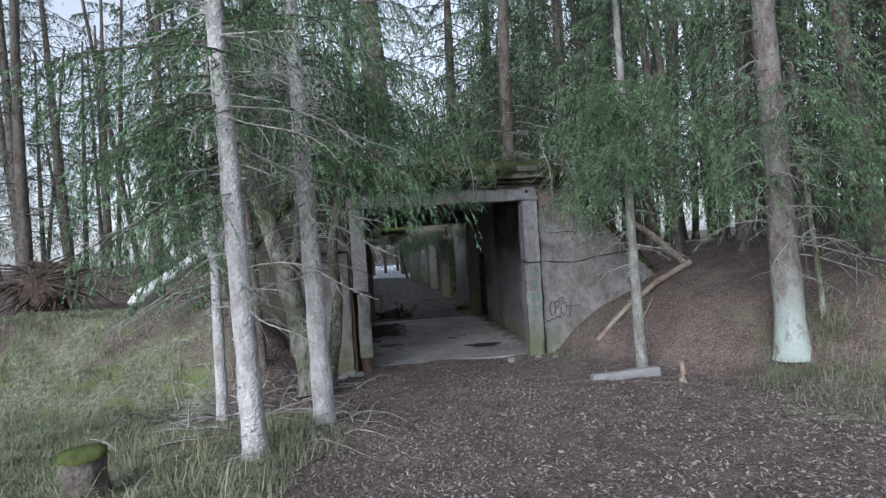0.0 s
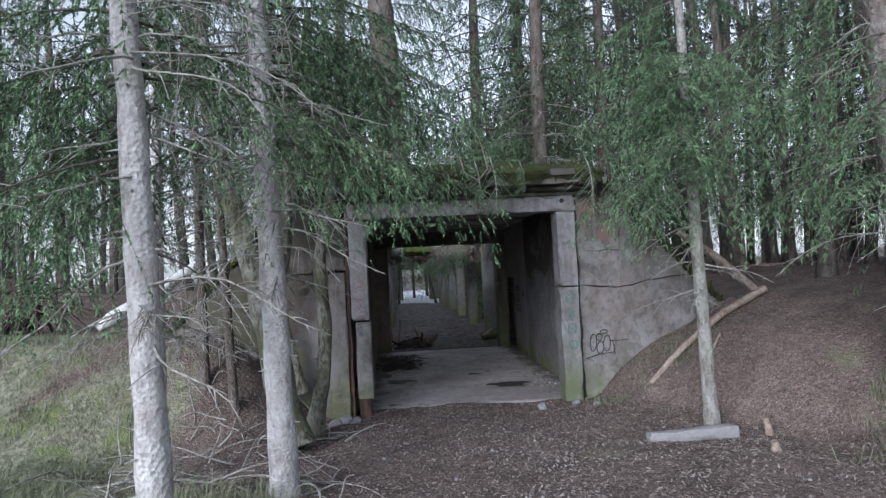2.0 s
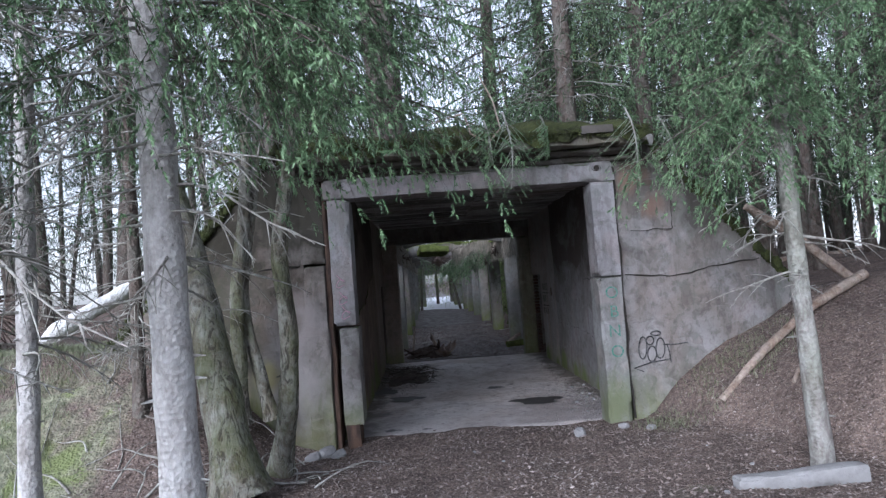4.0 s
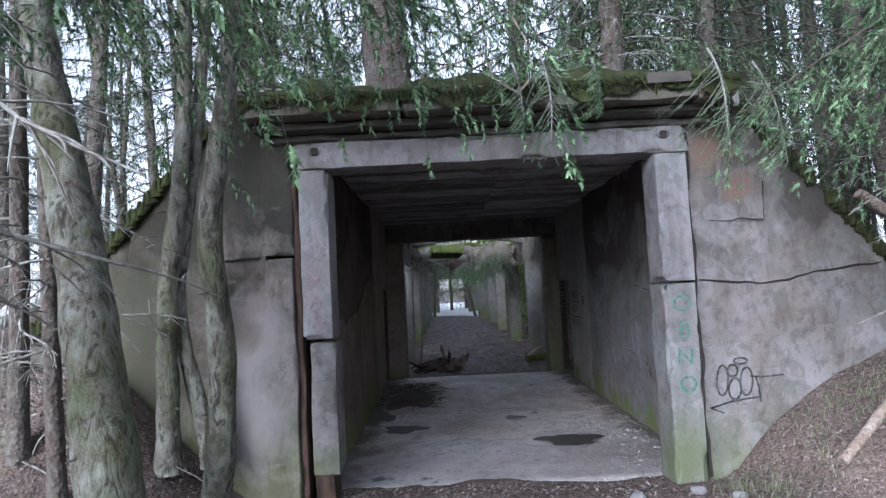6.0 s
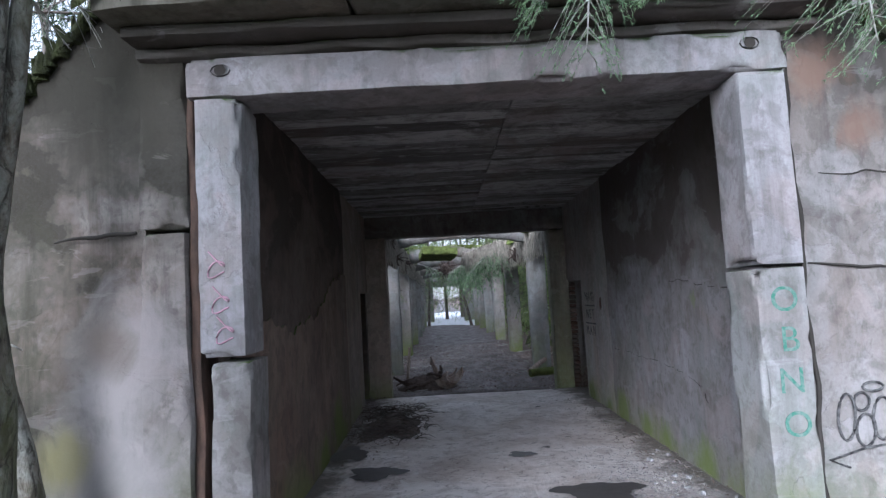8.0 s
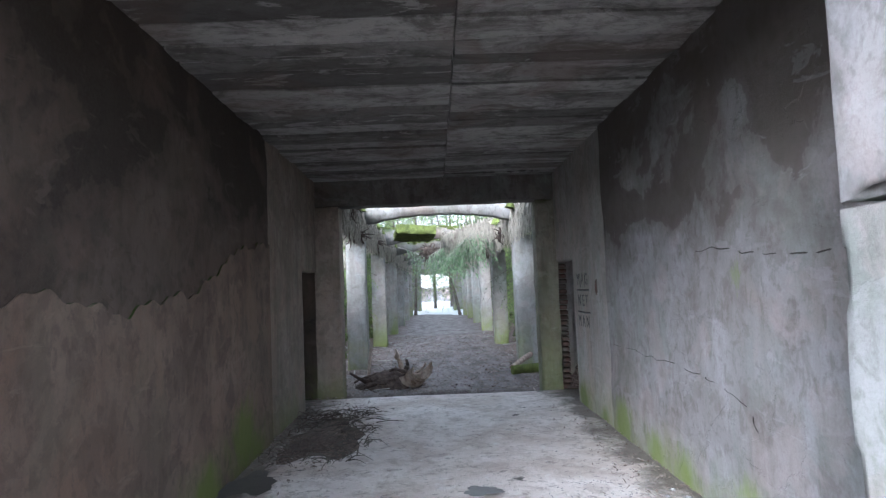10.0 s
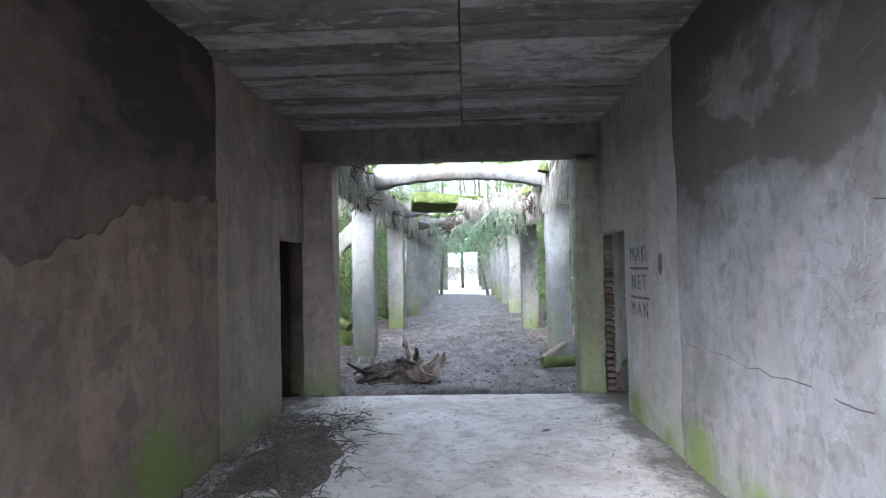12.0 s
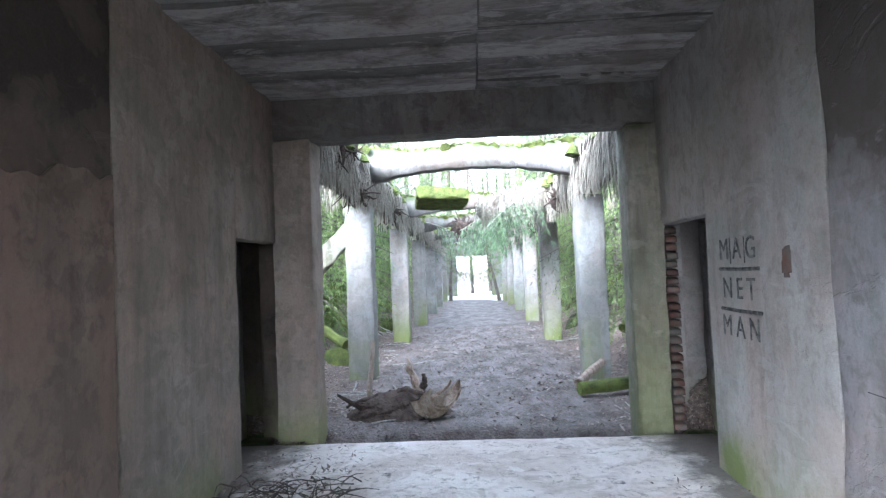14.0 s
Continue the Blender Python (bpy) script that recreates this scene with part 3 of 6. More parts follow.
# side chambers behind the doorways
for name, xa, xb, ya, yb, mat in (("side_chamber_west", XW - 2.2, XW - 0.16, 13.6, 16.9, WALL_WEST), ("side_chamber_east", XE + 0.16, XE + 2.2, 13.6, 16.7, PLASTER)):
    g = Geo()
    g.block(xa, xb, ya, yb, -0.3, -0.02, 0.5, 0.01, 0.02, 7)
    g.block(xa, xb, ya, yb, 2.3, 2.5, 0.5, 0.01, 0.02, 8)
    g.block(xa, xb, ya - 0.2, ya, -0.1, 2.4, 0.5, 0.01, 0.02, 9)
    g.block(xa, xb, yb, yb + 0.2, -0.1, 2.4, 0.5, 0.01, 0.02, 10)
    xo = xa if xa < XW - 1 else xb
    g.block(xo - 0.1, xo + 0.1, ya, yb, -0.1, 2.4, 0.5, 0.01, 0.02, 11)
    # lining of the wall above and beside the doorway
    xi = xb - 0.02 if xa < XW - 1 else xa + 0.02
    g.block(xi - 0.1, xi + 0.1, Y1 + 0.3, yb, -0.1, 2.4, 0.5, 0.004, 0.01, 13)
    structure(name, g, mat, "unlit concrete chamber behind the doorway", "chamber")

# ceiling with the marks of the shuttering boards
g = Geo()
y, n = Y0 - 0.05, 0
while y < Y1 + 0.3:
    w = 0.22 + 0.2 * rng.random()
    for xa, xb in ((XW - 0.3, 1.280), (1.284, XE + 0.3)):
        o = 0.03 * rng.random() + (0.006 if xa > 0 else 0)
        g.block(xa, xb, y, y + w - 0.006, ZC + o, ZC + 0.14, 0.3, 0.005, 0.006, 20 + n)
        n += 1
    y += w
g.block(XW - 0.4, XE + 0.4, Y0 - 0.2, Y1 + 0.35, ZC + 0.141, ZC + 0.3, 0.5, 0.01, 0.02, 99)
structure("ceiling", g, CEILING_C, "dark board-marked concrete ceiling", "ceiling")

# the frame at the far end
g = Geo()
g.block(XW - 0.03, -0.31, Y1, Y1 + 0.36, -0.1, 2.84, 0.12, 0.006, 0.02, 30)
structure("end_pier_west", g, PLASTER_WEST, "plastered concrete pier at the far opening", "pier")
g = Geo()
g.block(2.62, XE + 0.03, Y1, Y1 + 0.36, -0.1, 2.84, 0.12, 0.006, 0.02, 31)
structure("end_pier_east", g, ALGAE, "concrete pier with green algae at the far opening", "pier")
g = Geo()
g.block(XW - 0.5, XE + 0.5, Y1 + 0.01, Y1 + 0.37, 2.84, ZC + 0.3, 0.12, 0.008, 0.03, 32)
structure("end_lintel", g, BEAM_C, "board-marked concrete beam over the far opening", "beam")
g = Geo()
g.block(-5.0, XW - 0.45, Y1 + 0.05, Y1 + 0.33, -0.3, 1.9, 0.3, 0.01, 0.03, 33)
g.block(-3.2, XW - 0.45, Y1 + 0.05, Y1 + 0.33, 1.9, 3.5, 0.3, 0.01, 0.03, 34)
g.block(XE + 0.45, 7.0, Y1 + 0.05, Y1 + 0.33, -0.3, 1.9, 0.3, 0.01, 0.03, 35)
g.block(XE + 0.45, 5.2, Y1 + 0.05, Y1 + 0.33, 1.9, 3.5, 0.3, 0.01, 0.03, 36)
structure("end_wall", g, CONCRETE, "mossy concrete end wall holding the earth", "wall")

# ---- portal front ----
YF = 8.66


def wing(name, inner, outer, sign, seed, mat):
    """A raked retaining wall: top falls at 45 degrees towards its outer end."""
    top0 = 3.62
    g = Geo()
    n, m = 26, 24
    for back in (0, 1):
        u, v = np.meshgrid(np.linspace(0, 1, n), np.linspace(0, 1, m), indexing="ij")
        x = inner + (outer - inner) * u
        run = np.clip(np.abs(x - inner) - 0.25, 0, None)
        top = np.maximum(top0 - 1.04 * run, 0.3) + 0.05 * np.sin(7 * x) + 0.03 * np.sin(17 * x)
        z = -0.25 + (top + 0.25) * v
        y = YF + 0.02 + 0.10 * np.abs(x - inner) + (0.42 if back else 0.0)
        p = np.stack([x, y, z], -1).reshape(-1, 3)
        p[:, 1] += 0.018 * wave(p, 3.0, seed) + 0.007 * wave(p, 11, seed + 1) + 0.02 * (p[:, 2] > 1.76 + 0.05 * wave(p * [1, 0, 0], 3, seed))
        i, j = np.meshgrid(np.arange(n - 1), np.arange(m - 1), indexing="ij")
        q = np.stack([i * m + j, (i + 1) * m + j, (i + 1) * m + j + 1, i * m + j + 1], -1).reshape(-1, 4)
        g.add(p, q if (sign > 0) != bool(back) else q[:, ::-1])
        if not back:
            front = p.reshape(n, m, 3)
        else:
            rear = p.reshape(n, m, 3)
    for a, b in ((front[:, -1], rear[:, -1]), (front[-1], rear[-1]), (front[0], rear[0])):
        s = len(a)
        q = np.array([[r, r + 1, s + r + 1, s + r] for r in range(s - 1)])
        g.add(np.vstack([a, b]), q)
    return structure(name, g, mat, "cracked weathered concrete wing wall with a raked mossy top", "wall")


# moss along the raked tops
for name, inner, sign in (("wing_moss_east", 2.74, 1), ("wing_moss_west", -1.06, -1)):
    g = Geo()
    for k in range(900):
        d = 3.0 * rng.random()
        x = inner + sign * d
        z = max(3.62 - 1.04 * max(0, d - 0.25), 0.3)
        y = YF + 0.02 + 0.1 * d + 0.45 * rng.random() ** 1.5
        g.tube([[x, y, z - 0.06], [x + 0.03 * rng.normal(), y - 0.02, z + 0.03 + 0.05 * rng.random()]], [0.045 * (0.4 + rng.random()), 0.012], 6)
    tagged(shape(name, g, MOSS, None, "dark moss cushions along the raked wall top"), "", "moss", "", "stuff")
wing("wall_wing_east", 2.74, 5.9, 1, 41, CONCRETE)
wing("wall_wing_west", -1.06, -4.2, -1, 45, CONCRETE_WEST)
g = Geo()
g.block(-1.06, -0.80, YF - 0.03, YF + 0.5, -0.1, 2.16, 0.12, 0.012, 0.03, 51)
structure("portal_pier_west", g, CONCRETE_WEST, "cracked concrete pier beside the entrance", "pier")
g = Geo()
g.block(-1.08, -0.80, YF + 0.0, YF + 0.5, 2.18, 3.3, 0.12, 0.012, 0.03, 52)
structure("portal_pier_west_upper", g, CONCRETE_WEST, "dark upper part of the cracked concrete pier", "pier")
g = Geo()
g.block(-0.73, -0.47, YF - 0.05, YF + 0.32, 1.44, 2.93, 0.06, 0.004, 0.04, 53)
structure("portal_jamb_west_upper", g, CONCRETE_PALE, "pale upper half of a broken concrete door jamb", "jamb")
g = Geo()
g.block(-0.68, -0.45, YF - 0.04, YF + 0.32, 0.28, 1.41, 0.07, 0.008, 0.06, 54)
structure("portal_jamb_west_lower", g, CONCRETE, "broken lower half of a concrete door jamb", "jamb")
g = Geo()
g.block(-0.66, -0.50, YF - 0.04, YF + 0.26, -0.1, 0.3, 0.08, 0.014, 0.05, 55)
g.block(-0.80, -0.74, YF + 0.02, YF + 0.3, -0.1, 3.18, 0.12, 0.01, 0.01, 56)
structure("portal_groove_west", g, RUST, "rusty recessed groove beside the jamb", "groove")
g = Geo()
g.block(2.43, 2.71, YF - 0.05, YF + 0.32, 1.79, 2.93, 0.06, 0.004, 0.04, 57)
structure("portal_jamb_east_upper", g, CONCRETE_PALE, "pale upper part of a cracked concrete door jamb", "jamb")
g = Geo()
g.block(2.42, 2.70, YF - 0.05, YF + 0.32, -0.1, 1.77, 0.06, 0.004, 0.04, 58)
structure("portal_jamb_east_lower", g, CONCRETE_JAMB, "algae-stained concrete door jamb with green letters", "jamb")
g = Geo()
g.block(-0.78, 2.74, YF - 0.045, YF + 0.32, 2.935, 3.17, 0.06, 0.004, 0.035, 59)
structure("portal_lintel", g, CONCRETE_PALE, "pale concrete lintel with a chipped lower edge", "lintel")
g = Geo()
g.block(-1.05, 2.95, YF - 0.05, YF + 0.4, 3.175, 3.24, 0.12, 0.008, 0.02, 60)
g.block(-1.06, 2.97, YF - 0.2, YF + 0.4, 3.245, 3.31, 0.12, 0.008, 0.02, 61)
structure("portal_moulding", g, CONCRETE, "stepped concrete moulding under the cornice", "moulding")
g = Geo()
x = -1.12
n = 0
while x < 3.0:
    w = min(0.95 + 0.5 * rng.random(), 3.04 - x)
    g.block(x, x + w - 0.008, YF - 0.40 + 0.02 * rng.random(), YF + 0.5, 3.315, 3.50 + 0.02 * rng.random(), 0.07, 0.012, 0.035, 62 + n)
    x += w
    n += 1
structure("portal_cornice", g, CONCRETE_MOSSY, "dark weathered overhanging concrete cornice", "cornice")
# moss cushion on the cornice
ux, uy = np.linspace(-1.2, 3.1, 70), np.linspace(YF - 0.40, YF + 0.7, 20)
UX, UY = np.meshgrid(ux, uy, indexing="ij")
edge = sm(UX, -1.2, -0.9) * sm(UX, 3.1, 2.85) * sm(UY, YF - 0.42, YF - 0.2)
uz = 3.50 + edge * (0.10 + 0.1 * sm(UY, YF - 0.4, YF + 0.3) + 0.05 * np.sin(5 * UX + 2 * UY) + 0.03 * np.sin(13 * UX + UY * 7))
uz[:, 0] = 3.37 + 0.05 * np.sin(6 * ux) + 0.03 * np.sin(17 * ux)
uz[:, 1] = 3.45 + 0.04 * np.sin(5 * ux + 1)
UY[:, 0] = YF - 0.435
UY[:, 1] = YF - 0.425
i, j = np.meshgrid(np.arange(69), np.arange(19), indexing="ij")
uq = np.stack([i * 20 + j, (i + 1) * 20 + j, (i + 1) * 20 + j + 1, i * 20 + j + 1], -1).reshape(-1, 4)
tagged(shape("moss_cushion", Geo().add(np.stack([UX, UY, uz], -1).reshape(-1, 3), uq), MOSS, None, "thick dark green moss lying along the cornice", True), "", "moss")
g = Geo()
g.block(2.26, 2.64, YF - 0.47, YF - 0.2, 3.42, 3.52, 0.06, 0.01, 0.03, 80)
tagged(shape("concrete_fragment", g, CONCRETE, None, "pale broken concrete piece on the cornice"), "", "rubble")
# moss and dead grass hanging over the edge of the cornice
g = Geo()
rm = np.random.default_rng(77)
for n in range(420):
    x = -1.15 + 4.2 * rm.random()
    ln = 0.03 + 0.13 * rm.random() ** 3
    p = np.array([[x, YF - 0.40, 3.5], [x + 0.02 * rm.normal(), YF - 0.455, 3.47], [x + 0.04 * rm.normal(), YF - 0.46, 3.47 - ln]])
    g.tube(p, [0.012, 0.010, 0.003], 3, False)
tagged(shape("hanging_moss", g, MOSS, None, "dark moss and grass hanging over the cornice edge"), "", "moss", "", "stuff")
# Dark plugs in the lintel corners; the shade of each hole is their colour.
for x in (-0.57, 2.52):
    g = Geo()
    a = np.linspace(0, 2 * np.pi, 14, endpoint=False)
    g.tube(np.array([[x, YF - 0.055, 3.09], [x, YF + 0.05, 3.09]]), 0.035, 10)
    g.v[0][:, 0] = x + 1.6 * (g.v[0][:, 0] - x)
    structure("lintel_hole", g, DARK, "dark hole in the corner of the lintel", "hole")
# vertical crack between jamb and wing
g = Geo()
pts = np.array([[2.72 + 0.012 * math.sin(7 * z) + 0.006 * math.sin(19 * z), YF - 0.02, z] for z in np.linspace(0.1, 3.1, 40)])
g.tube(pts, 0.014, 5)
structure("portal_joint_east", g, DARK, "dark open crack beside the jamb", "crack")


def crack(name, pts, radius, label):
    pts = np.asarray(pts, float)
    t = np.linspace(0, len(pts) - 1, 14 * (len(pts) - 1))
    p = np.stack([np.interp(t, np.arange(len(pts)), pts[:, a]) for a in range(3)], 1)
    p += 0.014 * np.stack([wave(p, 23, 3), 0 * t, wave(p, 19, 5)], 1)
    structure(name, Geo().tube(p, radius * (0.3 + 0.35 * np.abs(np.sin(t * 2.3))), 4), DARK, label, "crack")


def wing_y(x, inner):
    return YF + 0.02 + 0.1 * abs(x - inner)


crack("crack_east_wing", [(2.76, wing_y(2.76, 2.74), 1.77), (3.2, wing_y(3.2, 2.74), 1.75), (3.6, wing_y(3.6, 2.74), 1.74), (3.95, wing_y(3.95, 2.74), 1.83), (4.5, wing_y(4.5, 2.74), 1.86)], 0.014, "dark horizontal crack across the wing wall")
crack("crack_east_upper", [(2.9, wing_y(2.9, 2.74), 2.32), (3.42, wing_y(3.42, 2.74), 2.30), (3.44, wing_y(3.44, 2.74), 2.66)], 0.009, "thin right-angled shuttering crack")
crack("crack_west_pier", [(-1.6, wing_y(1.6, 1.06), 2.15), (-1.1, YF, 2.19)], 0.02, "dark horizontal crack across the wing wall")
crack("crack_east_wall", [(XE - 0.013, 9.5, 1.67), (XE - 0.013, 10.05, 1.65), (XE - 0.013, 10.68, 1.73), (XE - 0.013, 11.2, 1.76)], 0.006, "fine crack along the side wall")
crack("crack_east_low", [(XE - 0.013, 10.37, 0.4), (XE - 0.013, 10.55, 0.81), (XE - 0.013, 11.2, 0.91), (XE - 0.013, 13.18, 0.92)], 0.004, "hairline crack in the side wall")

# ---- painted writing ----
def lettering(name, text, size, m, mat, label, thick=0.0):
    cu = bpy.data.curves.new(name, "FONT")
    cu.body = text
    cu.size = size
    cu.align_x, cu.align_y = "CENTER", "CENTER"
    cu.extrude = 0.0015
    cu.offset = thick
    tmp = new(name + "_source", cu)
    bpy.context.view_layer.update()
    me = bpy.data.meshes.new_from_object(tmp)
    bpy.data.objects.remove(tmp)
    me.materials.clear()
    me.materials.append(mat)
    ob = new(name, me)
    ob.matrix_world = m
    return tagged(ob, label, "writing", "", "structure")


for n, (ch, z) in enumerate((("O", 1.585), ("B", 1.36), ("N", 1.13), ("O", 0.89))):
    lettering("painted_letter", ch, 0.2, pose(2.57 + 0.01 * (n % 2), YF - 0.056, z, 90, 0.0, 0), PAINT_GREEN, "green spray-painted letter %s on the jamb" % ch)
east_wall_text = ((1.60, "MAG"), (1.34, "NET"), (1.09, "MAN"))
for z, word in east_wall_text:
    lettering("painted_word", " ".join(word), 0.2, pose(XE - 0.012, 14.46, z, 90, 0, -90), PAINT_BLACK, "black painted word %s on the plaster" % word)


def stroke(name, pts, w, mat, label):
    """A flat painted line that follows points on a wall."""
    structure(name, Geo().tube(pts, w, 5), mat, label, "paint")


for z in (1.475, 1.205):
    stroke("painted_line", [(XE - 0.003, 14.75, z), (XE - 0.003, 14.45, z - 0.004), (XE - 0.003, 14.16, z)], 0.012, PAINT_BLACK, "black painted line between the words")
for y in (14.36, 14.57):
    stroke("painted_line", [(XE - 0.003, y, 1.68), (XE - 0.003, y, 1.6), (XE - 0.003, y, 1.51)], 0.006, PAINT_BLACK, "thin black painted line")
structure("plaster_hole", Geo().block(XE - 0.006, XE + 0.02, 13.80, 13.90, 1.42, 1.60, 0.03, 0.004, 0.05, 171), BRICK, "small hole in the plaster showing red brick", "hole")
for x, z in ((-0.62, 1.95), (-0.6, 1.75), (-0.58, 1.58)):
    stroke("pink_scribble", [(x + 0.05 * math.sin(2.1 * q), YF - 0.054, z + 0.03 * q + 0.03 * math.cos(3 * q)) for q in np.linspace(-2, 2, 16)], 0.005, PAINT_PINK, "faint pink scribble on the jamb")
# a hand-sprayed tag on the wing wall
yw = lambda x: wing_y(x, 2.74) - 0.004
a = np.linspace(0, 2 * np.pi, 24)
for cx, cz, rx, rz in ((2.91, 0.9, 0.05, 0.13), (3.02, 0.82, 0.055, 0.09), (3.01, 0.98, 0.045, 0.05), (3.13, 0.88, 0.055, 0.12), (3.09, 1.06, 0.06, 0.025)):
    stroke("tag_stroke", [(cx + rx * math.cos(t) + 0.3 * rz * math.sin(t) * 0.3, yw(cx), cz + rz * math.sin(t)) for t in a], 0.008, PAINT_BLACK, "black sprayed loop of a tag")
stroke("tag_stroke", [(3.17, yw(3.17), 0.92), (3.32, yw(3.32), 0.91), (3.48, yw(3.48), 0.92)], 0.007, PAINT_BLACK, "black sprayed line of a tag")
stroke("tag_stroke", [(2.9, yw(2.9), 0.62), (2.78, yw(2.78), 0.67), (3.0, yw(3.0), 0.72), (3.24, yw(3.24), 0.74)], 0.007, PAINT_BLACK, "black sprayed line of a tag")
stroke("tag_stroke", [(3.22, yw(3.22), 0.91), (3.24, yw(3.24), 0.82), (3.25, yw(3.25), 0.7)], 0.007, PAINT_BLACK, "black sprayed line of a tag")

# ---- colonnade behind the passage ----
COLS = [19.6 + 4.9 * n for n in range(6)]
colm = Geo()
colm.block(-0.2, 0.2, -0.18, 0.18, -0.3, 2.6, 0.16, 0.01, 0.03, 101)
colm = colm.mesh("column", COLUMN_C)
for n, y in enumerate(COLS):
    for x in (-0.52, 2.92):
        ob = tagged(new("column", colm), "square weathered concrete column with algae at its foot", "column", "columns of the open hall")
        ob.matrix_world = pose(x, y, 0, 0, 0, 180 * (n % 2))
# beams along the columns, crossbeams over the middle
for x, seed in ((-0.55, 110), (2.95, 120)):
    for n, y in enumerate(COLS):
        ya = Y1 + 0.38 if n == 0 else COLS[n - 1] + 0.02
        g = Geo()
        g.block(x - 0.2, x + 0.2, ya, y, 2.72 + 0.03 * rng.random(), 3.2, 0.12, 0.02, 0.04, seed + n)
        tagged(shape("edge_beam", g, CONCRETE_MOSSY, None, "crumbling concrete edge beam hung with dead roots"), "", "beam", "edge beams")
for n, y in enumerate(COLS[:5]):
    if n == 0 or n > 0:
        g = Geo()
        xs = np.linspace(-0.5, 2.9, 26)
        t = np.abs(xs - 1.2) / 1.7
        lo = 3.10 - 0.24 * t ** 2.5 + 0.012 * np.sin(17 * xs)
        hi = 3.40 - 0.03 * np.sin(4 * xs) + 0.01 * np.sin(23 * xs) - 0.1 * (n > 0)
        lo = lo - 0.1 * (n > 0)
        ring = []
        for yy, zz in ((y - 0.16, lo), (y + 0.16, lo), (y + 0.16, hi), (y - 0.16, hi)):
            ring.append(np.stack([xs, np.full_like(xs, yy) + 0.02 * np.sin(11 * xs + zz * 9), zz], 1))
        R = np.stack(ring, 1).reshape(-1, 3)
        q = np.array([[4 * r + s, 4 * r + (s + 1) % 4, 4 * (r + 1) + (s + 1) % 4, 4 * (r + 1) + s] for r in range(25) for s in range(4)])
        g.add(R, q)
        g.add(R[[0, 1, 2, 3, -4, -3, -2, -1]], [[3, 2, 1, 0], [4, 5, 6, 7]])
        tagged(shape("cross_beam", g, BEAM_C, None, "arched pale concrete crossbeam with a mossy top"), "", "beam", "crossbeams")
        g = Geo()
        m = 60
        ms = np.linspace(-0.45, 2.85, m)
        for yy in (-0.1, 0.0, 0.1):
            for x in ms[:: 1]:
                r = 0.035 + 0.03 * rng.random()
                zt = np.interp(x, xs, hi)
                p = np.array([[x, y + yy + 0.05 * rng.normal(), zt - 0.02], [x + 0.02 * rng.normal(), y + yy, zt + r]])
                g.tube(p, [0.06 * (0.6 + rng.random()), 0.015], 5)
        tagged(shape("moss_strip", g, MOSS_B, None, "bright green moss growing along a crossbeam"), "", "moss", "moss strips", "stuff")
# a slab that has slipped from the roof
g = Geo()
g.block(-0.48, 0.48, -0.5, 0.5, -0.11, 0.11, 0.1, 0.015, 0.05, 140)
ob = shape("fallen_roof_slab", g, MOSS_B, None, "moss-covered roof slab hanging askew between beams")
tagged(ob, "", "slab")
ob.matrix_world = pose(0.62, 21.9, 2.93, -6, 3, 8)
# far gable with an open doorway
g = Geo()
yb = COLS[-1] + 3.2
g.block(-0.9, 0.15, yb, yb + 0.3, -0.2, 3.3, 0.3, 0.01, 0.03, 150)
g.block(2.25, 3.3, yb, yb + 0.3, -0.2, 3.3, 0.3, 0.01, 0.03, 151)
g.block(0.15, 2.25, yb + 0.004, yb + 0.296, 2.5, 3.3, 0.3, 0.01, 0.03, 152)
structure("far_gable", g, COLUMN_C, "distant concrete frame at the end of the open hall", "wall")
sx, sy = np.meshgrid(np.linspace(-2, 6, 40), np.linspace(yb - 2.5, yb + 26, 50), indexing="ij")
sz = ground_z(sx, sy) * 0.4 + 0.16 + 0.08 * np.sin(1.3 * sx) * np.sin(0.9 * sy) - 0.5 * (1 - sm(sx, -2, -0.5) * sm(sx, 6, 4.5) * sm(sy, yb - 2.5, yb - 1))
i, j = np.meshgrid(np.arange(39), np.arange(49), indexing="ij")
sq = np.stack([i * 50 + j, (i + 1) * 50 + j, (i + 1) * 50 + j + 1, i * 50 + j + 1], -1).reshape(-1, 4)
tagged(shape("snow_patch", Geo().add(np.stack([sx, sy, sz], -1).reshape(-1, 3), sq), SNOW, None, "old white snow lying in the open beyond", True), "", "snow", "", "stuff")


# ---- spruce foliage ----
def unit(v):
    return v / (np.linalg.norm(v, axis=-1, keepdims=True) + 1e-9)


def needles(geo, P, D, L, count, length, width, r):
    """Shoots set round with needles, each one a slim triangle."""
    N = len(P)
    s = r.random((N, count))
    ang = r.random((N, count)) * 2 * np.pi
    ref = np.where(np.abs(D[:, 2:3]) < 0.9, [[0, 0, 1.0]], [[1.0, 0, 0]])
    u = unit(np.cross(D, ref))
    w = np.cross(D, u)
    rad = np.cos(ang)[..., None] * u[:, None] + np.sin(ang)[..., None] * w[:, None]
    root = P[:, None] + (s * L[:, None])[..., None] * D[:, None]
    out = unit(0.8 * rad + 0.95 * D[:, None])
    ln = length * (0.7 + 0.6 * r.random((N, count)))[..., None]
    side = np.cross(out, D[:, None]) * width
    tri = np.stack([root - side, root + side, root + out * ln], 2).reshape(-1, 3)
    geo.add(tri, np.arange(len(tri)).reshape(-1, 3))


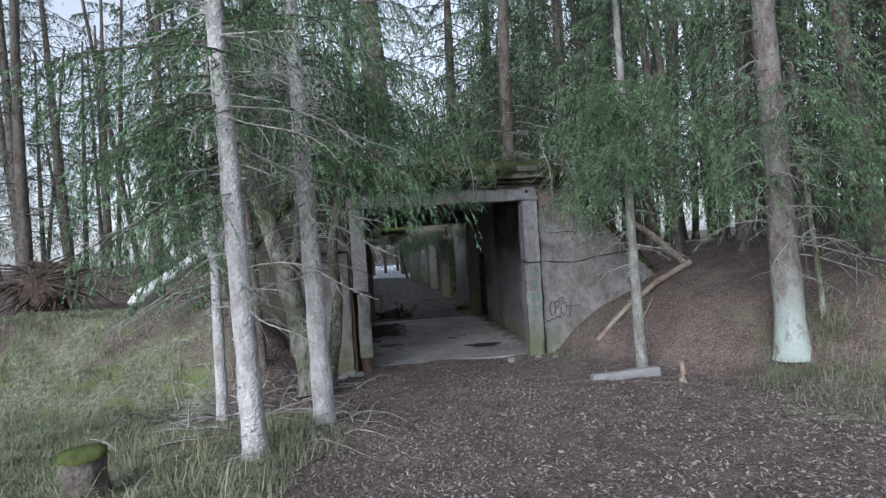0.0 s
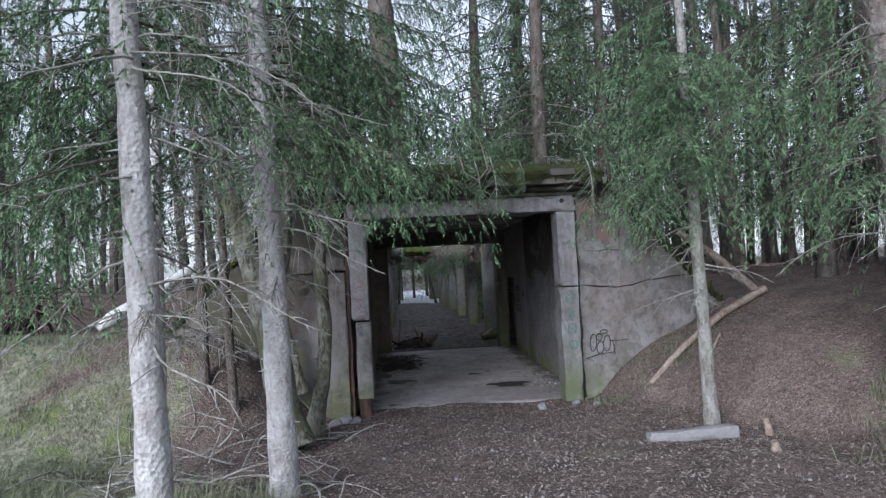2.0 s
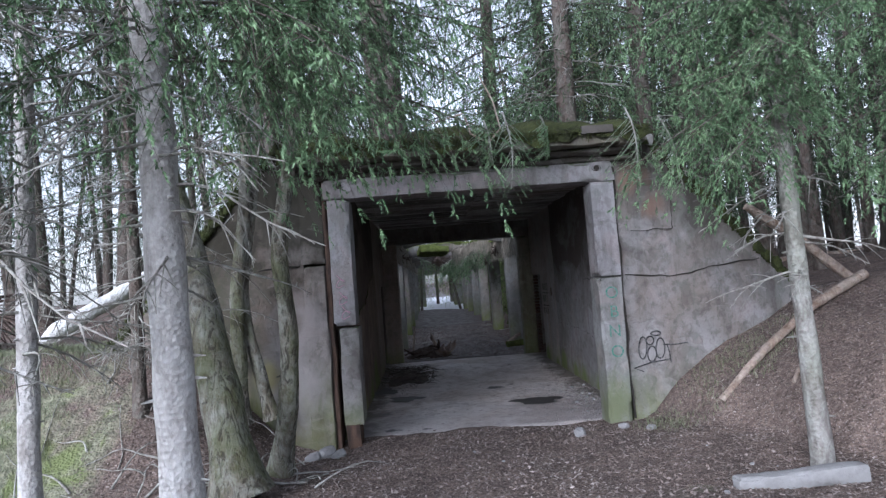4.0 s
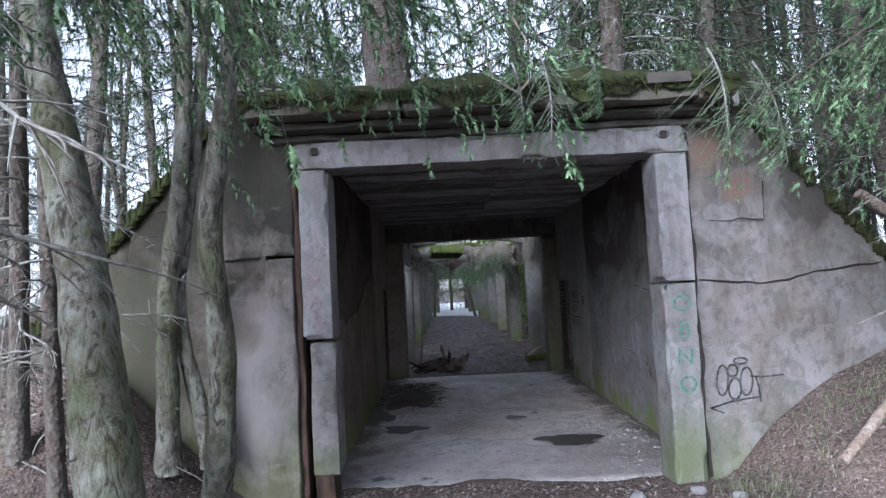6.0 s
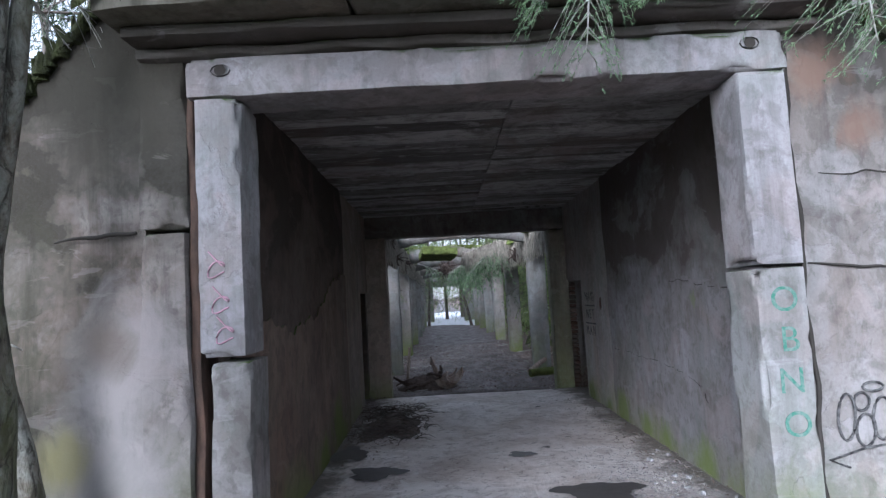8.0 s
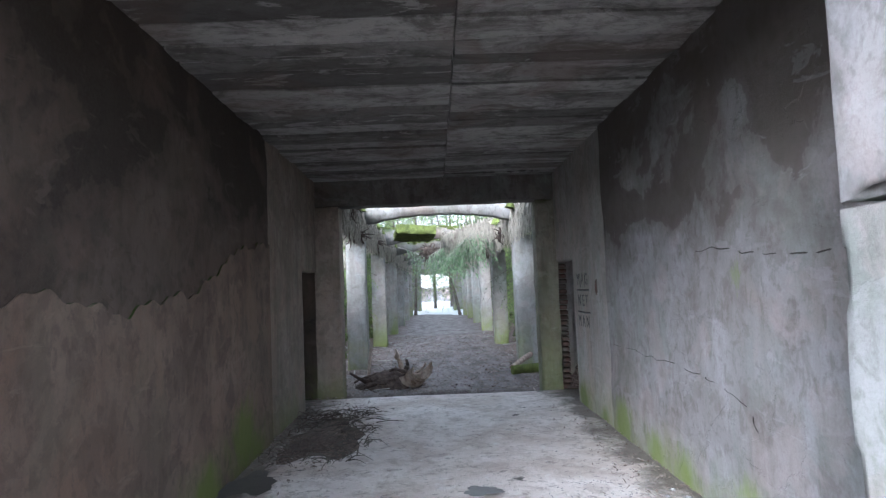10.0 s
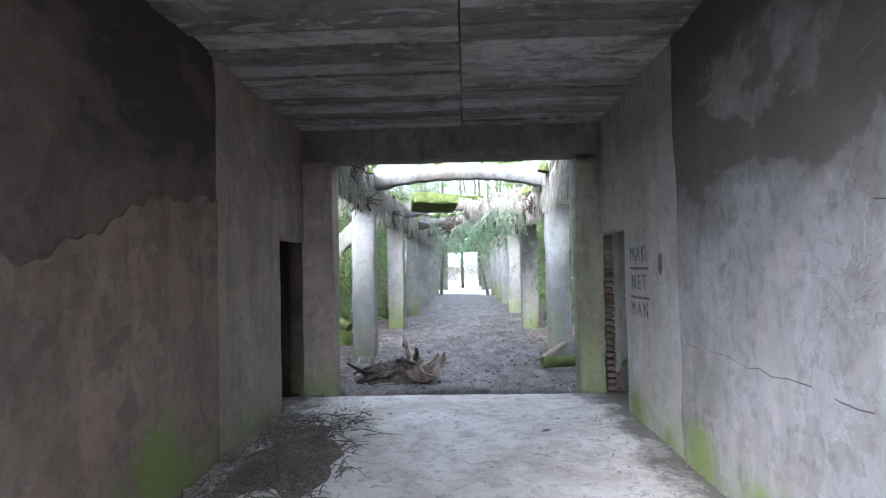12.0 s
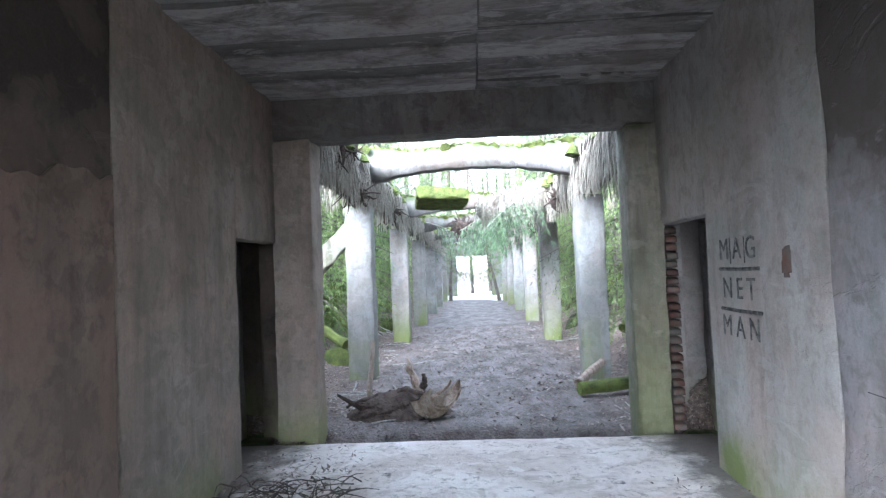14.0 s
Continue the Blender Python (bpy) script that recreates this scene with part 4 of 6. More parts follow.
def sprig(seed, length, near=True, droop=0.35):
    """One spruce branch along +x, starting at the origin: shoots, and the axes of its wood."""
    r = np.random.default_rng(seed)
    P, D, L, wood = [], [], [], []
    n = 17 if near else 7
    s = np.linspace(0, 1, 12)
    axis = np.stack([length * s, 0.06 * length * np.sin(3 * s + seed), length * (0.16 * s - droop * s ** 2 + 0.1 * s ** 4)], 1)
    wood.append((axis, 0.011 * (1.1 - s) + 0.002))
    for k in range(n):
        t = 0.12 + 0.86 * (k + r.random()) / n
        o = np.array([np.interp(t, s, axis[:, a]) for a in range(3)])
        for side in (-1, 1):
            ln = length * (0.12 + 0.34 * (1 - t)) * (0.6 + 0.7 * r.random())
            d0 = unit(np.array([0.75 + 0.35 * r.normal(), side * (0.75 + 0.4 * r.random()), -0.12 - 0.45 * r.random()]))
            m = max(2, int(ln / (0.075 if near else 0.13)))
            q = np.linspace(0, 1, m + 1)
            tw = o + ln * (q[:, None] * d0 + (q ** 2)[:, None] * np.array([0.1, 0, -0.6 - 0.5 * r.random()]))
            wood.append((tw, 0.0035 * (1.2 - q)))
            dd = unit(np.gradient(tw, axis=0))
            for h in range(m + 1):
                P.append(tw[h])
                D.append(dd[h])
                L.append(0.085 if near else 0.15)
                if r.random() < (0.5 if near else 0.5) and h > 0:
                    sd = unit(dd[h] + 0.9 * r.normal(size=3) * np.array([1, 1, 0.4]) + np.array([0.2, 0, -0.35]))
                    P.append(tw[h])
                    D.append(sd)
                    L.append((0.07 if near else 0.13) * (0.7 + 0.8 * r.random()))
    return np.array(P), np.array(D), np.array(L), wood


def place(v, m):
    return v @ m[:3, :3].T + m[:3, 3]


def turn(az, tilt, at, scale=1.0):
    ca, sa, ct, st = math.cos(az), math.sin(az), math.cos(tilt), math.sin(tilt)
    m = np.eye(4)
    m[:3, :3] = scale * np.array([[ca, -sa, 0], [sa, ca, 0], [0, 0, 1]]) @ np.array([[ct, 0, -st], [0, 1, 0], [st, 0, ct]])
    m[:3, 3] = at
    return m


NEAR = [sprig(s, 1.5) for s in range(5)]
FAR = [sprig(20 + s, 1.6, False) for s in range(4)]


def trunk_line(base, top, height, curve=0.0, seed=0, mids=()):
    z = np.linspace(0, 1, 22)
    p = np.asarray(base, float) + z[:, None] * (np.asarray(top, float) - np.asarray(base, float))
    p[:, 0] += curve * np.sin(z * 5 + seed) * z
    p[:, 1] += 0.6 * curve * np.sin(z * 4 + 2 * seed) * z
    return p


def trunk_mesh(line, r0, r1, mat, sides=14, flare=0.5, knots=0, seed=0):
    r = np.random.default_rng(seed)
    g = Geo()
    n = len(line)
    t = np.linspace(0, 1, n * 3 if sides > 8 else n)
    p = np.stack([np.interp(t, np.linspace(0, 1, n), line[:, a]) for a in range(3)], 1)
    h = np.linalg.norm(p - p[0], axis=1)
    rad = (r0 + (r1 - r0) * t) * (1 + flare * np.exp(-h / 0.16)) * (1 + 0.03 * np.sin(9 * h + seed))
    g.tube(p, rad, sides)
    g.v[0] += 0.05 * r0 * np.stack([wave(g.v[0], 14, seed), wave(g.v[0], 12, seed + 1), 0 * wave(g.v[0], 9, 2)], 1)
    for k in range(knots):
        s = r.random() ** 0.8
        o = np.array([np.interp(s, t, p[:, a]) for a in range(3)])
        rr = np.interp(s, t, rad)
        a = r.random() * 2 * np.pi
        d = np.array([math.cos(a), math.sin(a), -0.1])
        g.tube([o + d * rr * 0.8, o + d * (rr + 0.02), o + d * (rr + 0.03 + 0.06 * r.random() ** 2)], [0.013, 0.009, 0.004], 5)
    return g


def dead_twigs(line, z0, z1, count, reach, seed, azimuths=None):
    """Bare, bent, forked twigs on the lower trunk."""
    r = np.random.default_rng(seed)
    out = []
    hz = line[:, 2]
    for k in range(count):
        g = Geo()
        out.append(g)
        z = z0 + (z1 - z0) * r.random()
        o = np.array([np.interp(z, hz, line[:, 0]), np.interp(z, hz, line[:, 1]), z])
        a = r.random() * 2 * np.pi if azimuths is None else azimuths[0] + (azimuths[1] - azimuths[0]) * r.random()
        ln = reach * (0.35 + 0.75 * r.random())
        s = np.linspace(0, 1, 8)
        d = np.array([math.cos(a), math.sin(a), 0.1 - 0.35 * r.random()])
        p = o + ln * (s[:, None] * d + (s ** 2)[:, None] * np.array([0, 0, -0.28]) + 0.05 * np.sin(s * 6 + k)[:, None] * np.array([-d[1], d[0], 0.6]))
        g.tube(p, 0.009 * (1.15 - s) * (0.6 + 0.6 * r.random()) + 0.0015, 4, False)
        for b in range(int(7 + 8 * r.random())):
            t = 0.25 + 0.7 * r.random()
            q0 = np.array([np.interp(t, s, p[:, c]) for c in range(3)])
            dd = unit(d + 0.8 * r.normal(size=3) + np.array([0, 0, -0.3]))
            l2 = ln * (1.05 - t) * (0.3 + 0.4 * r.random())
            q = q0 + l2 * (s[::2, None] * dd + (s[::2] ** 2)[:, None] * np.array([0, 0, -0.3]))
            g.tube(q, 0.0042 * (1.1 - s[::2]) + 0.001, 3, False)
    return out


def hang_twigs(t, branches, near):
    """Near trees take each dead branch as a part; far ones take them joined."""
    if near:
        for g in branches:
            shape("dead_branch", g, TWIG, t)
        return
    g = Geo()
    for b in branches:
        for v, f in zip(b.v, b.f):
            g.v.append(v)
        for f in b.f:
            g.f.append(f + g.n)
        g.n += b.n
    tagged(shape("twig_tangle", g, TWIG, t, "bare grey dead twigs"), "", "", "", "stuff")


def outside(p):
    """Points that are not within the passage or its roof."""
    roof = (p[:, 0] > -1.4) & (p[:, 0] < 3.6) & (p[:, 1] > 7.2) & (p[:, 1] < 16.6) & (p[:, 2] < 3.9)
    wing_top = (p[:, 0] > 2.4) & (p[:, 0] < 5.6) & (p[:, 1] > 7.2) & (p[:, 1] < 9.6) & (p[:, 2] < 3.9)
    return ~(roof | wing_top)


def crown(line, z0, z1, count, reach, seed, near=True, azimuths=None, base=(0, 0, 0)):
    """Live branches from z0 to z1, shorter towards the top. Returns needles and wood."""
    r = np.random.default_rng(seed)
    leafs, wood = Geo(), Geo()
    hz = line[:, 2]
    kinds = NEAR if near else FAR
    for k in range(count):
        z = z0 + (z1 - z0) * (k + r.random()) / count
        o = np.array([np.interp(z, hz, line[:, 0]), np.interp(z, hz, line[:, 1]), z])
        a = k * 2.4 + r.random() if azimuths is None else azimuths[0] + (azimuths[1] - azimuths[0]) * r.random()
        facing = (a + 1.5 * math.pi) % (2 * math.pi) - math.pi
        if near and azimuths is None and abs(facing) < 0.75:
            a += 1.5 if facing > 0 else -1.5
        sc = reach / 1.5 * (0.75 + 0.45 * r.random()) * (1.0 - 0.65 * (z - z0) / (z1 - z0 + 0.01) * (azimuths is None))
        P, D, L, w = kinds[int(r.integers(len(kinds)))]
        m = turn(a, -0.05 - 0.35 * r.random(), o, sc)
        free = outside(place(P, m) + np.asarray(base))
        if free.sum() < 4:
            continue
        P, D, L = P[free], D[free], L[free]
        if near:
            needles(leafs, place(P, m), unit(D @ m[:3, :3].T), L * min(sc, 1.2), 14, 0.031, 0.0088, r)
        else:
            needles(leafs, place(P, m), unit(D @ m[:3, :3].T), L * sc, 6, 0.075, 0.013, r)
        for c, (p, rad) in enumerate(w):
            if (near or c == 0) and outside(place(p, m) + np.asarray(base)).all():
                wood.tube(place(p, m), np.asarray(rad) * (1 if near else 1.5), 3, False)
    return leafs, wood


def spruce(base, top, r0, r1, live, twigs, near=True, mat=None, label="", group="", seed=0, curve=0.03, knots=0, azimuths=None):
    """live: (z0, z1, count, reach); twigs: (z0, z1, count, reach)."""
    line = trunk_line(base, top, top[2] - base[2], curve, seed)
    t = thing("spruce_tree", *base, label, "tree", group)
    local = line - np.asarray(base)
    off = lambda q: (q[0] - base[2], q[1] - base[2], *q[2:])
    shape("trunk", trunk_mesh(local - [0, 0, 0.15], r0, r1, mat, 14 if near else 8, 0.45, knots, seed), mat, t, "", True)
    if twigs:
        hang_twigs(t, dead_twigs(local, *off(twigs), seed + 5), near)
    if live:
        l, w = crown(local, *off(live), seed + 9, near, azimuths, base)
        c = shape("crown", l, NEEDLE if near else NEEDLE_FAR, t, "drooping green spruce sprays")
        tagged(shape("branch_wood", w, BARK_DARK, c), "", "", "", "stuff")
    return t


def add_boughs(t, zs, count, reach, azimuths, seed):
    """A few low green boughs on the open side of a near tree."""
    base = np.array(t.location)
    line = np.stack([np.zeros(8), np.zeros(8), np.linspace(0, 8, 8)], 1)
    l, w = crown(line, zs[0] - base[2], zs[1] - base[2], count, reach, seed, True, azimuths, base)
    c = shape("bough_mass", l, NEEDLE, t, "fresh green drooping boughs")
    tagged(c, "", "", "", "stuff")
    tagged(shape("branch_wood", w, BARK_DARK, c), "", "", "", "stuff")


def gz(x, y):
    return float(ground_z(x, y))


near_group = "spruces in front of the portal"
t1 = spruce((-1.62, 3.66, gz(-1.62, 3.66)), (-1.8, 3.5, 8.2), 0.115, 0.05, (3.3, 8.0, 22, 1.75), (1.6, 4.6, 40, 1.4), True, BARK, "slim spruce with pale lichened bark and dead lower twigs", near_group, 1, 0.02, 60)
t2 = spruce((-1.07, 5.0, gz(-1.07, 5.0)), (-1.2, 4.9, 9.0), 0.125, 0.06, (3.3, 8.5, 32, 1.9), (1.9, 4.6, 46, 1.5), True, BARK, "slim spruce with pale lichened bark and dead lower twigs", near_group, 2, 0.02, 70)
spruce((-2.39, 5.67, gz(-2.39, 5.67)), (-2.3, 5.8, 8.0), 0.075, 0.03, (3.6, 7.8, 12, 1.4), (1.6, 4.4, 34, 1.2), True, BARK, "thin spruce with pale bark and many dead twigs", near_group, 3, 0.03, 40)
t3 = spruce((3.6, 6.52, gz(3.6, 6.52)), (3.5, 6.6, 7.5), 0.088, 0.035, (3.2, 7.2, 24, 1.45), (1.3, 3.2, 18, 0.8), True, BARK_GREY, "young spruce with low drooping green boughs", near_group, 4, 0.03, 30)
t4 = spruce((5.2, 5.3, gz(5.2, 5.3)), (5.1, 5.6, 9.5), 0.2, 0.1, (2.8, 9.0, 38, 2.2), (1.5, 4.5, 30, 1.4), True, BARK_FOOT, "stout spruce with pale green lichen at its foot", near_group, 5, 0.03, 40)
add_boughs(t1, (2.7, 4.1), 12, 1.7, (2.2, 4.2), 301)
add_boughs(t2, (3.2, 4.8), 12, 1.8, (-0.7, 0.7), 302)
add_boughs(t3, (3.2, 4.5), 10, 1.5, (-3.0, -1.4), 303)
add_boughs(t4, (2.6, 4.2), 10, 2.0, (-2.8, -0.2), 304)
spruce((-2.15, 7.5, gz(-2.15, 7.5)), (-2.5, 7.6, 7.5), 0.06, 0.03, None, (1.0, 5.0, 30, 1.1), True, BARK_DARK, "thin dead spruce pole with bare twigs", near_group, 6, 0.04, 20)
spruce((-2.6, 7.75, gz(-2.6, 7.75)), (-2.7, 7.9, 8.5), 0.07, 0.03, (4.2, 8.2, 12, 1.4), (1.0, 4.4, 24, 1.0), True, BARK_DARK, "thin spruce pole beside the wing wall", near_group, 7, 0.04, 20)
# old spruce rooted on top of the portal
spruce((0.0, 10.3, 3.5), (-0.2, 10.6, 10.5), 0.30, 0.16, (4.4, 10.0, 40, 2.4), (4.0, 7.0, 40, 1.6), True, BARK_DARK, "thick dark spruce growing on the mound above the portal", "spruces on the mound", 8, 0.03, 30)
spruce((2.7, 10.6, 3.4), (2.9, 10.8, 9.5), 0.16, 0.08, (3.9, 9.2, 40, 2.3), (3.9, 6.0, 20, 1.3), True, BARK_DARK, "dark spruce growing on the mound above the portal", "spruces on the mound", 9, 0.03, 30)

for n, (x, y, top, z0, cnt, rch) in enumerate(((1.75, 12.2, 10.5, 3.9, 60, 2.4), (4.0, 10.9, 10.0, 2.9, 66, 2.4), (-1.9, 10.9, 10.0, 3.0, 60, 2.2), (3.0, 13.5, 11.0, 3.6, 60, 2.6))):
    zb = 3.5 - 1.02 * max(0, abs(x - 0.95) - 2.2) - 0.1
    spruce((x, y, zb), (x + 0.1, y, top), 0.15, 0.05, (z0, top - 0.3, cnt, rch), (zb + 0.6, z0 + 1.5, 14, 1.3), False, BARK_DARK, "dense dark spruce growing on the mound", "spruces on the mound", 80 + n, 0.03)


def bent_tree(pts, r0, r1, label, seed, twigs=None):
    """A crooked mossy broadleaf trunk through a few given bends."""
    pts = np.asarray(pts, float)
    s = np.linspace(0, len(pts) - 1, 26)
    line = np.stack([np.interp(s, np.arange(len(pts)), pts[:, a]) for a in range(3)], 1)
    for _ in range(3):
        line[1:-1] = (line[:-2] + 2 * line[1:-1] + line[2:]) / 4
    t = thing("mossy_tree", *pts[0], label, "tree", "crooked trees beside the portal")
    local = line - pts[0]
    shape("trunk", trunk_mesh(local - [0, 0, 0.12], r0, r1, BARK_MOSS, 16, 0.5, 10, seed), BARK_MOSS, t, "", True)
    if twigs:
        z0, z1, n, reach = twigs
        hang_twigs(t, dead_twigs(local, z0 - pts[0][2], z1 - pts[0][2], n, reach, seed), True)
    return t


bent_tree([(-1.32, 6.75, 0.3), (-1.5, 6.85, 1.3), (-1.75, 7.1, 2.3), (-2.3, 7.5, 4.0), (-2.6, 7.7, 7.0)], 0.2, 0.09, "thick crooked trunk with mossy furrowed bark", 31, (3.0, 6.0, 12, 1.2))
bent_tree([(-1.2, 7.62, 0.2), (-1.02, 7.42, 0.9), (-0.94, 7.3, 1.7), (-1.0, 7.2, 2.4), (-0.85, 7.1, 3.0), (-0.62, 6.9, 4.0), (-0.5, 6.9, 6.5)], 0.105, 0.05, "slender crooked trunk with pale lichen and moss", 32, (3.6, 6.0, 10, 1.0))
bent_tree([(-1.75, 8.25, 0.6), (-1.72, 8.2, 2.0), (-1.5, 8.1, 3.2), (-1.4, 8.0, 6.5)], 0.09, 0.05, "slender mossy trunk close to the wing wall", 33, (3.4, 6.0, 10, 1.0))
bent_tree([(-1.45, 8.4, 0.6), (-1.7, 8.3, 1.9), (-1.45, 8.2, 3.2), (-1.1, 8.0, 6.0)], 0.07, 0.04, "thin leaning reddish mossy trunk", 34, (3.4, 5.0, 8, 0.9))

# ---- surrounding forest ----
masters = []
for n in range(4):
    t = spruce((0, 0, 0), (0.15 * n - 0.2, 0.2, 11.0), 0.13 + 0.02 * n, 0.04, (1.9, 10.0, 28, 2.4), (1.0, 3.5, 7, 1.2), False, BARK_DARK, "dark forest spruce with bare lower trunk", "forest spruces", 50 + n, 0.04)
    masters.append(t)
bare = []
for n in range(3):
    t = spruce((0, 0, 0), (0.1 * n, 0.1, 12.0), 0.10 + 0.02 * n, 0.05, (6.0, 11.0, 11, 1.6), (1.0, 6.0, 8, 1.0), False, BARK_DARK, "tall bare-stemmed forest spruce", "forest spruces", 60 + n, 0.03)
    bare.append(t)
spots = []
r = np.random.default_rng(11)


def clear(x, y, gap):
    if -1.6 < x < 3.8 and -6 < y < 46:
        return False
    if 0.1 < x < 2.3 and 46 <= y < 75:
        return False
    if y < 9 and -3.6 < x < 6.0 and y > -5:
        return False
    if 8.4 < y < 17.0 and -3.6 < x < 5.5:
        return False
    return all((x - a) ** 2 + (y - b) ** 2 > gap * gap for a, b in spots)


def forest(count, x0, x1, y0, y1, gap, kinds):
    made = 0
    for _ in range(count * 12):
        x, y = x0 + (x1 - x0) * r.random(), y0 + (y1 - y0) * r.random()
        if not clear(x, y, gap):
            continue
        spots.append((x, y))
        src = kinds[int(r.integers(len(kinds)))]
        s = 0.85 + 0.4 * r.random()
        hgt = gz(x, y)
        if 9.0 < y < 16.4 and -5.2 < x < 6.5:
            hgt = max(hgt, 3.6 - 1.02 * max(0, abs(x - 0.95) - 2.2))
        copy_thing(src, pose(x, y, hgt - 0.05, 3 * r.normal(), 3 * r.normal(), 360 * r.random()))
        made += 1
        if made == count:
            break


forest(4, -10, -2.6, 11.5, 17, 1.5, masters)
forest(14, 6.6, 11, 4.5, 9.5, 1.1, masters)
forest(46, 5.6, 15, 9.5, 22, 1.05, masters + bare[:1])
forest(26, -24, -8, 12, 32, 1.5, bare + masters[:2])
forest(36, 6.5, 26, 7, 34, 1.35, bare + masters[:2])
forest(16, 14, 40, 0, 40, 2.0, bare)
forest(30, -40, -12, 8, 40, 1.8, bare + masters[:2])
forest(20, -7, -2.4, 18, 44, 1.5, masters)
forest(20, 4.6, 9, 18, 44, 1.5, masters)
forest(26, -7, 9, 49.5, 56, 1.3, masters)
forest(14, -12, 14, 56, 70, 2.0, masters)
forest(6, -14, 14, -22, -15, 3.0, masters)
forest(4, 8.5, 14, -5, 4, 2.0, masters + bare)
for t in masters + bare:
    for o in [*t.children_recursive, t]:
        bpy.data.objects.remove(o)


# young spruces and shrubs on the banks of the hall
young = []
for n in range(2):
    line = trunk_line((0, 0, 0), (0.1, 0.1, 4.6), 4.6, 0.05, n)
    t = thing("young_spruce", 0, 0, 0, "bright young spruce on the bank beside the hall", "tree", "young spruces")
    shape("trunk", trunk_mesh(line - [0, 0, 0.1], 0.035, 0.01, BARK_DARK, 7, 0.3, 0, n), BARK_DARK, t, "", True)
    l, w = crown(line, 0.25, 4.5, 36, 1.5, 90 + n, False)
    c = shape("crown", l, BUSH, t)
    tagged(shape("branch_wood", w, BARK_DARK, c), "", "", "", "stuff")
    young.append(t)
for k in range(34):
    side = k % 2
    y = 17.6 + 22 * r.random()
    x = (-1.9 - 2.6 * r.random()) if side else (4.3 + 2.6 * r.random())
    copy_thing(young[k % 2], pose(x, y, gz(x, y) - 0.05, 8 * r.normal(), 8 * r.normal(), 360 * r.random()))
tall = []
for n in range(2):
    line = trunk_line((0, 0, 0), (0.2, 0.1, 10.0), 10.0, 0.08, n)
    t = thing("young_spruce", 0, 0, 0, "tall bright spruce among the ruins of the hall", "tree", "young spruces")
    shape("trunk", trunk_mesh(line - [0, 0, 0.1], 0.1, 0.02, BARK_DARK, 7, 0.3, 0, n), BARK_DARK, t, "", True)
    l, w = crown(line, 1.7, 9.8, 70, 2.3, 95 + n, False)
    c = shape("crown", l, BUSH, t)
    tagged(shape("branch_wood", w, BARK_DARK, c), "", "", "", "stuff")
    tall.append(t)
rt = np.random.default_rng(64)
places = [(-3.2 + 1.5 * k, 45.0 + 2.0 * rt.random()) for k in range(3)] + [(2.6 + 1.5 * k, 45.0 + 2.0 * rt.random()) for k in range(3)]
places += [(-2.4 - 1.6 * rt.random(), 18.5 + 3.4 * k + rt.random()) for k in range(8)]
places += [(4.9 + 1.6 * rt.random(), 18.5 + 3.4 * k + rt.random()) for k in range(8)]
for k, (x, y) in enumerate(places):
    copy_thing(tall[k % 2], pose(x, y, gz(x, y) - 0.05, 3 * rt.normal(), 3 * rt.normal(), 360 * rt.random()))
high = []
for n in range(2):
    line = trunk_line((0, 0, 0), (0.2, 0.1, 14.0), 14.0, 0.08, n)
    t = thing("tall_spruce", 0, 0, 0, "tall green spruce standing beyond the hall", "tree", "spruces beyond the hall")
    shape("trunk", trunk_mesh(line - [0, 0, 0.1], 0.13, 0.03, BARK_DARK, 7, 0.3, 0, n), BARK_DARK, t, "", True)
    l, w = crown(line, 4.2, 13.8, 90, 2.6, 97 + n, False)
    c = shape("crown", l, BUSH, t)
    tagged(shape("branch_wood", w, BARK_DARK, c), "", "", "", "stuff")
    high.append(t)
for k in range(7):
    x, y = -3.0 + 1.35 * k, 49.2 + 1.5 * rt.random()
    copy_thing(high[k % 2], pose(x, y, gz(x, y) - 0.05, 0, 0, 360 * rt.random()))
young += tall + high
for t in young:
    for o in [*t.children_recursive, t]:
        bpy.data.objects.remove(o)
# spruce boughs fallen over the second crossbeam
for n, (x, y, z, az) in enumerate(((2.75, 23.0, 3.2, 3.5), (2.7, 23.6, 3.3, 2.9), (2.6, 24.1, 3.25, 3.3), (2.8, 24.4, 3.2, 3.7), (2.6, 22.7, 3.1, 3.9), (-0.2, 29.0, 3.1, 0.2), (2.7, 28.6, 3.1, 3.2))):
    b = thing("fallen_bough", x, y, z, "drooping spruce bough caught on the crossbeam", "branch", "fallen boughs")
    P, D, L, w = NEAR[n % 5]
    m = turn(az, -0.35, np.zeros(3), 1.25)
    lg, wg = Geo(), Geo()
    needles(lg, place(P, m), unit(D @ m[:3, :3].T), L * 1.3, 14, 0.07, 0.008, r)
    for p, rad in w:
        wg.tube(place(p, m), np.asarray(rad) * 1.5, 3, False)
    shape("spray", lg, NEEDLE, b)
    tagged(shape("branch_wood", wg, TWIG, b), "", "", "", "stuff")

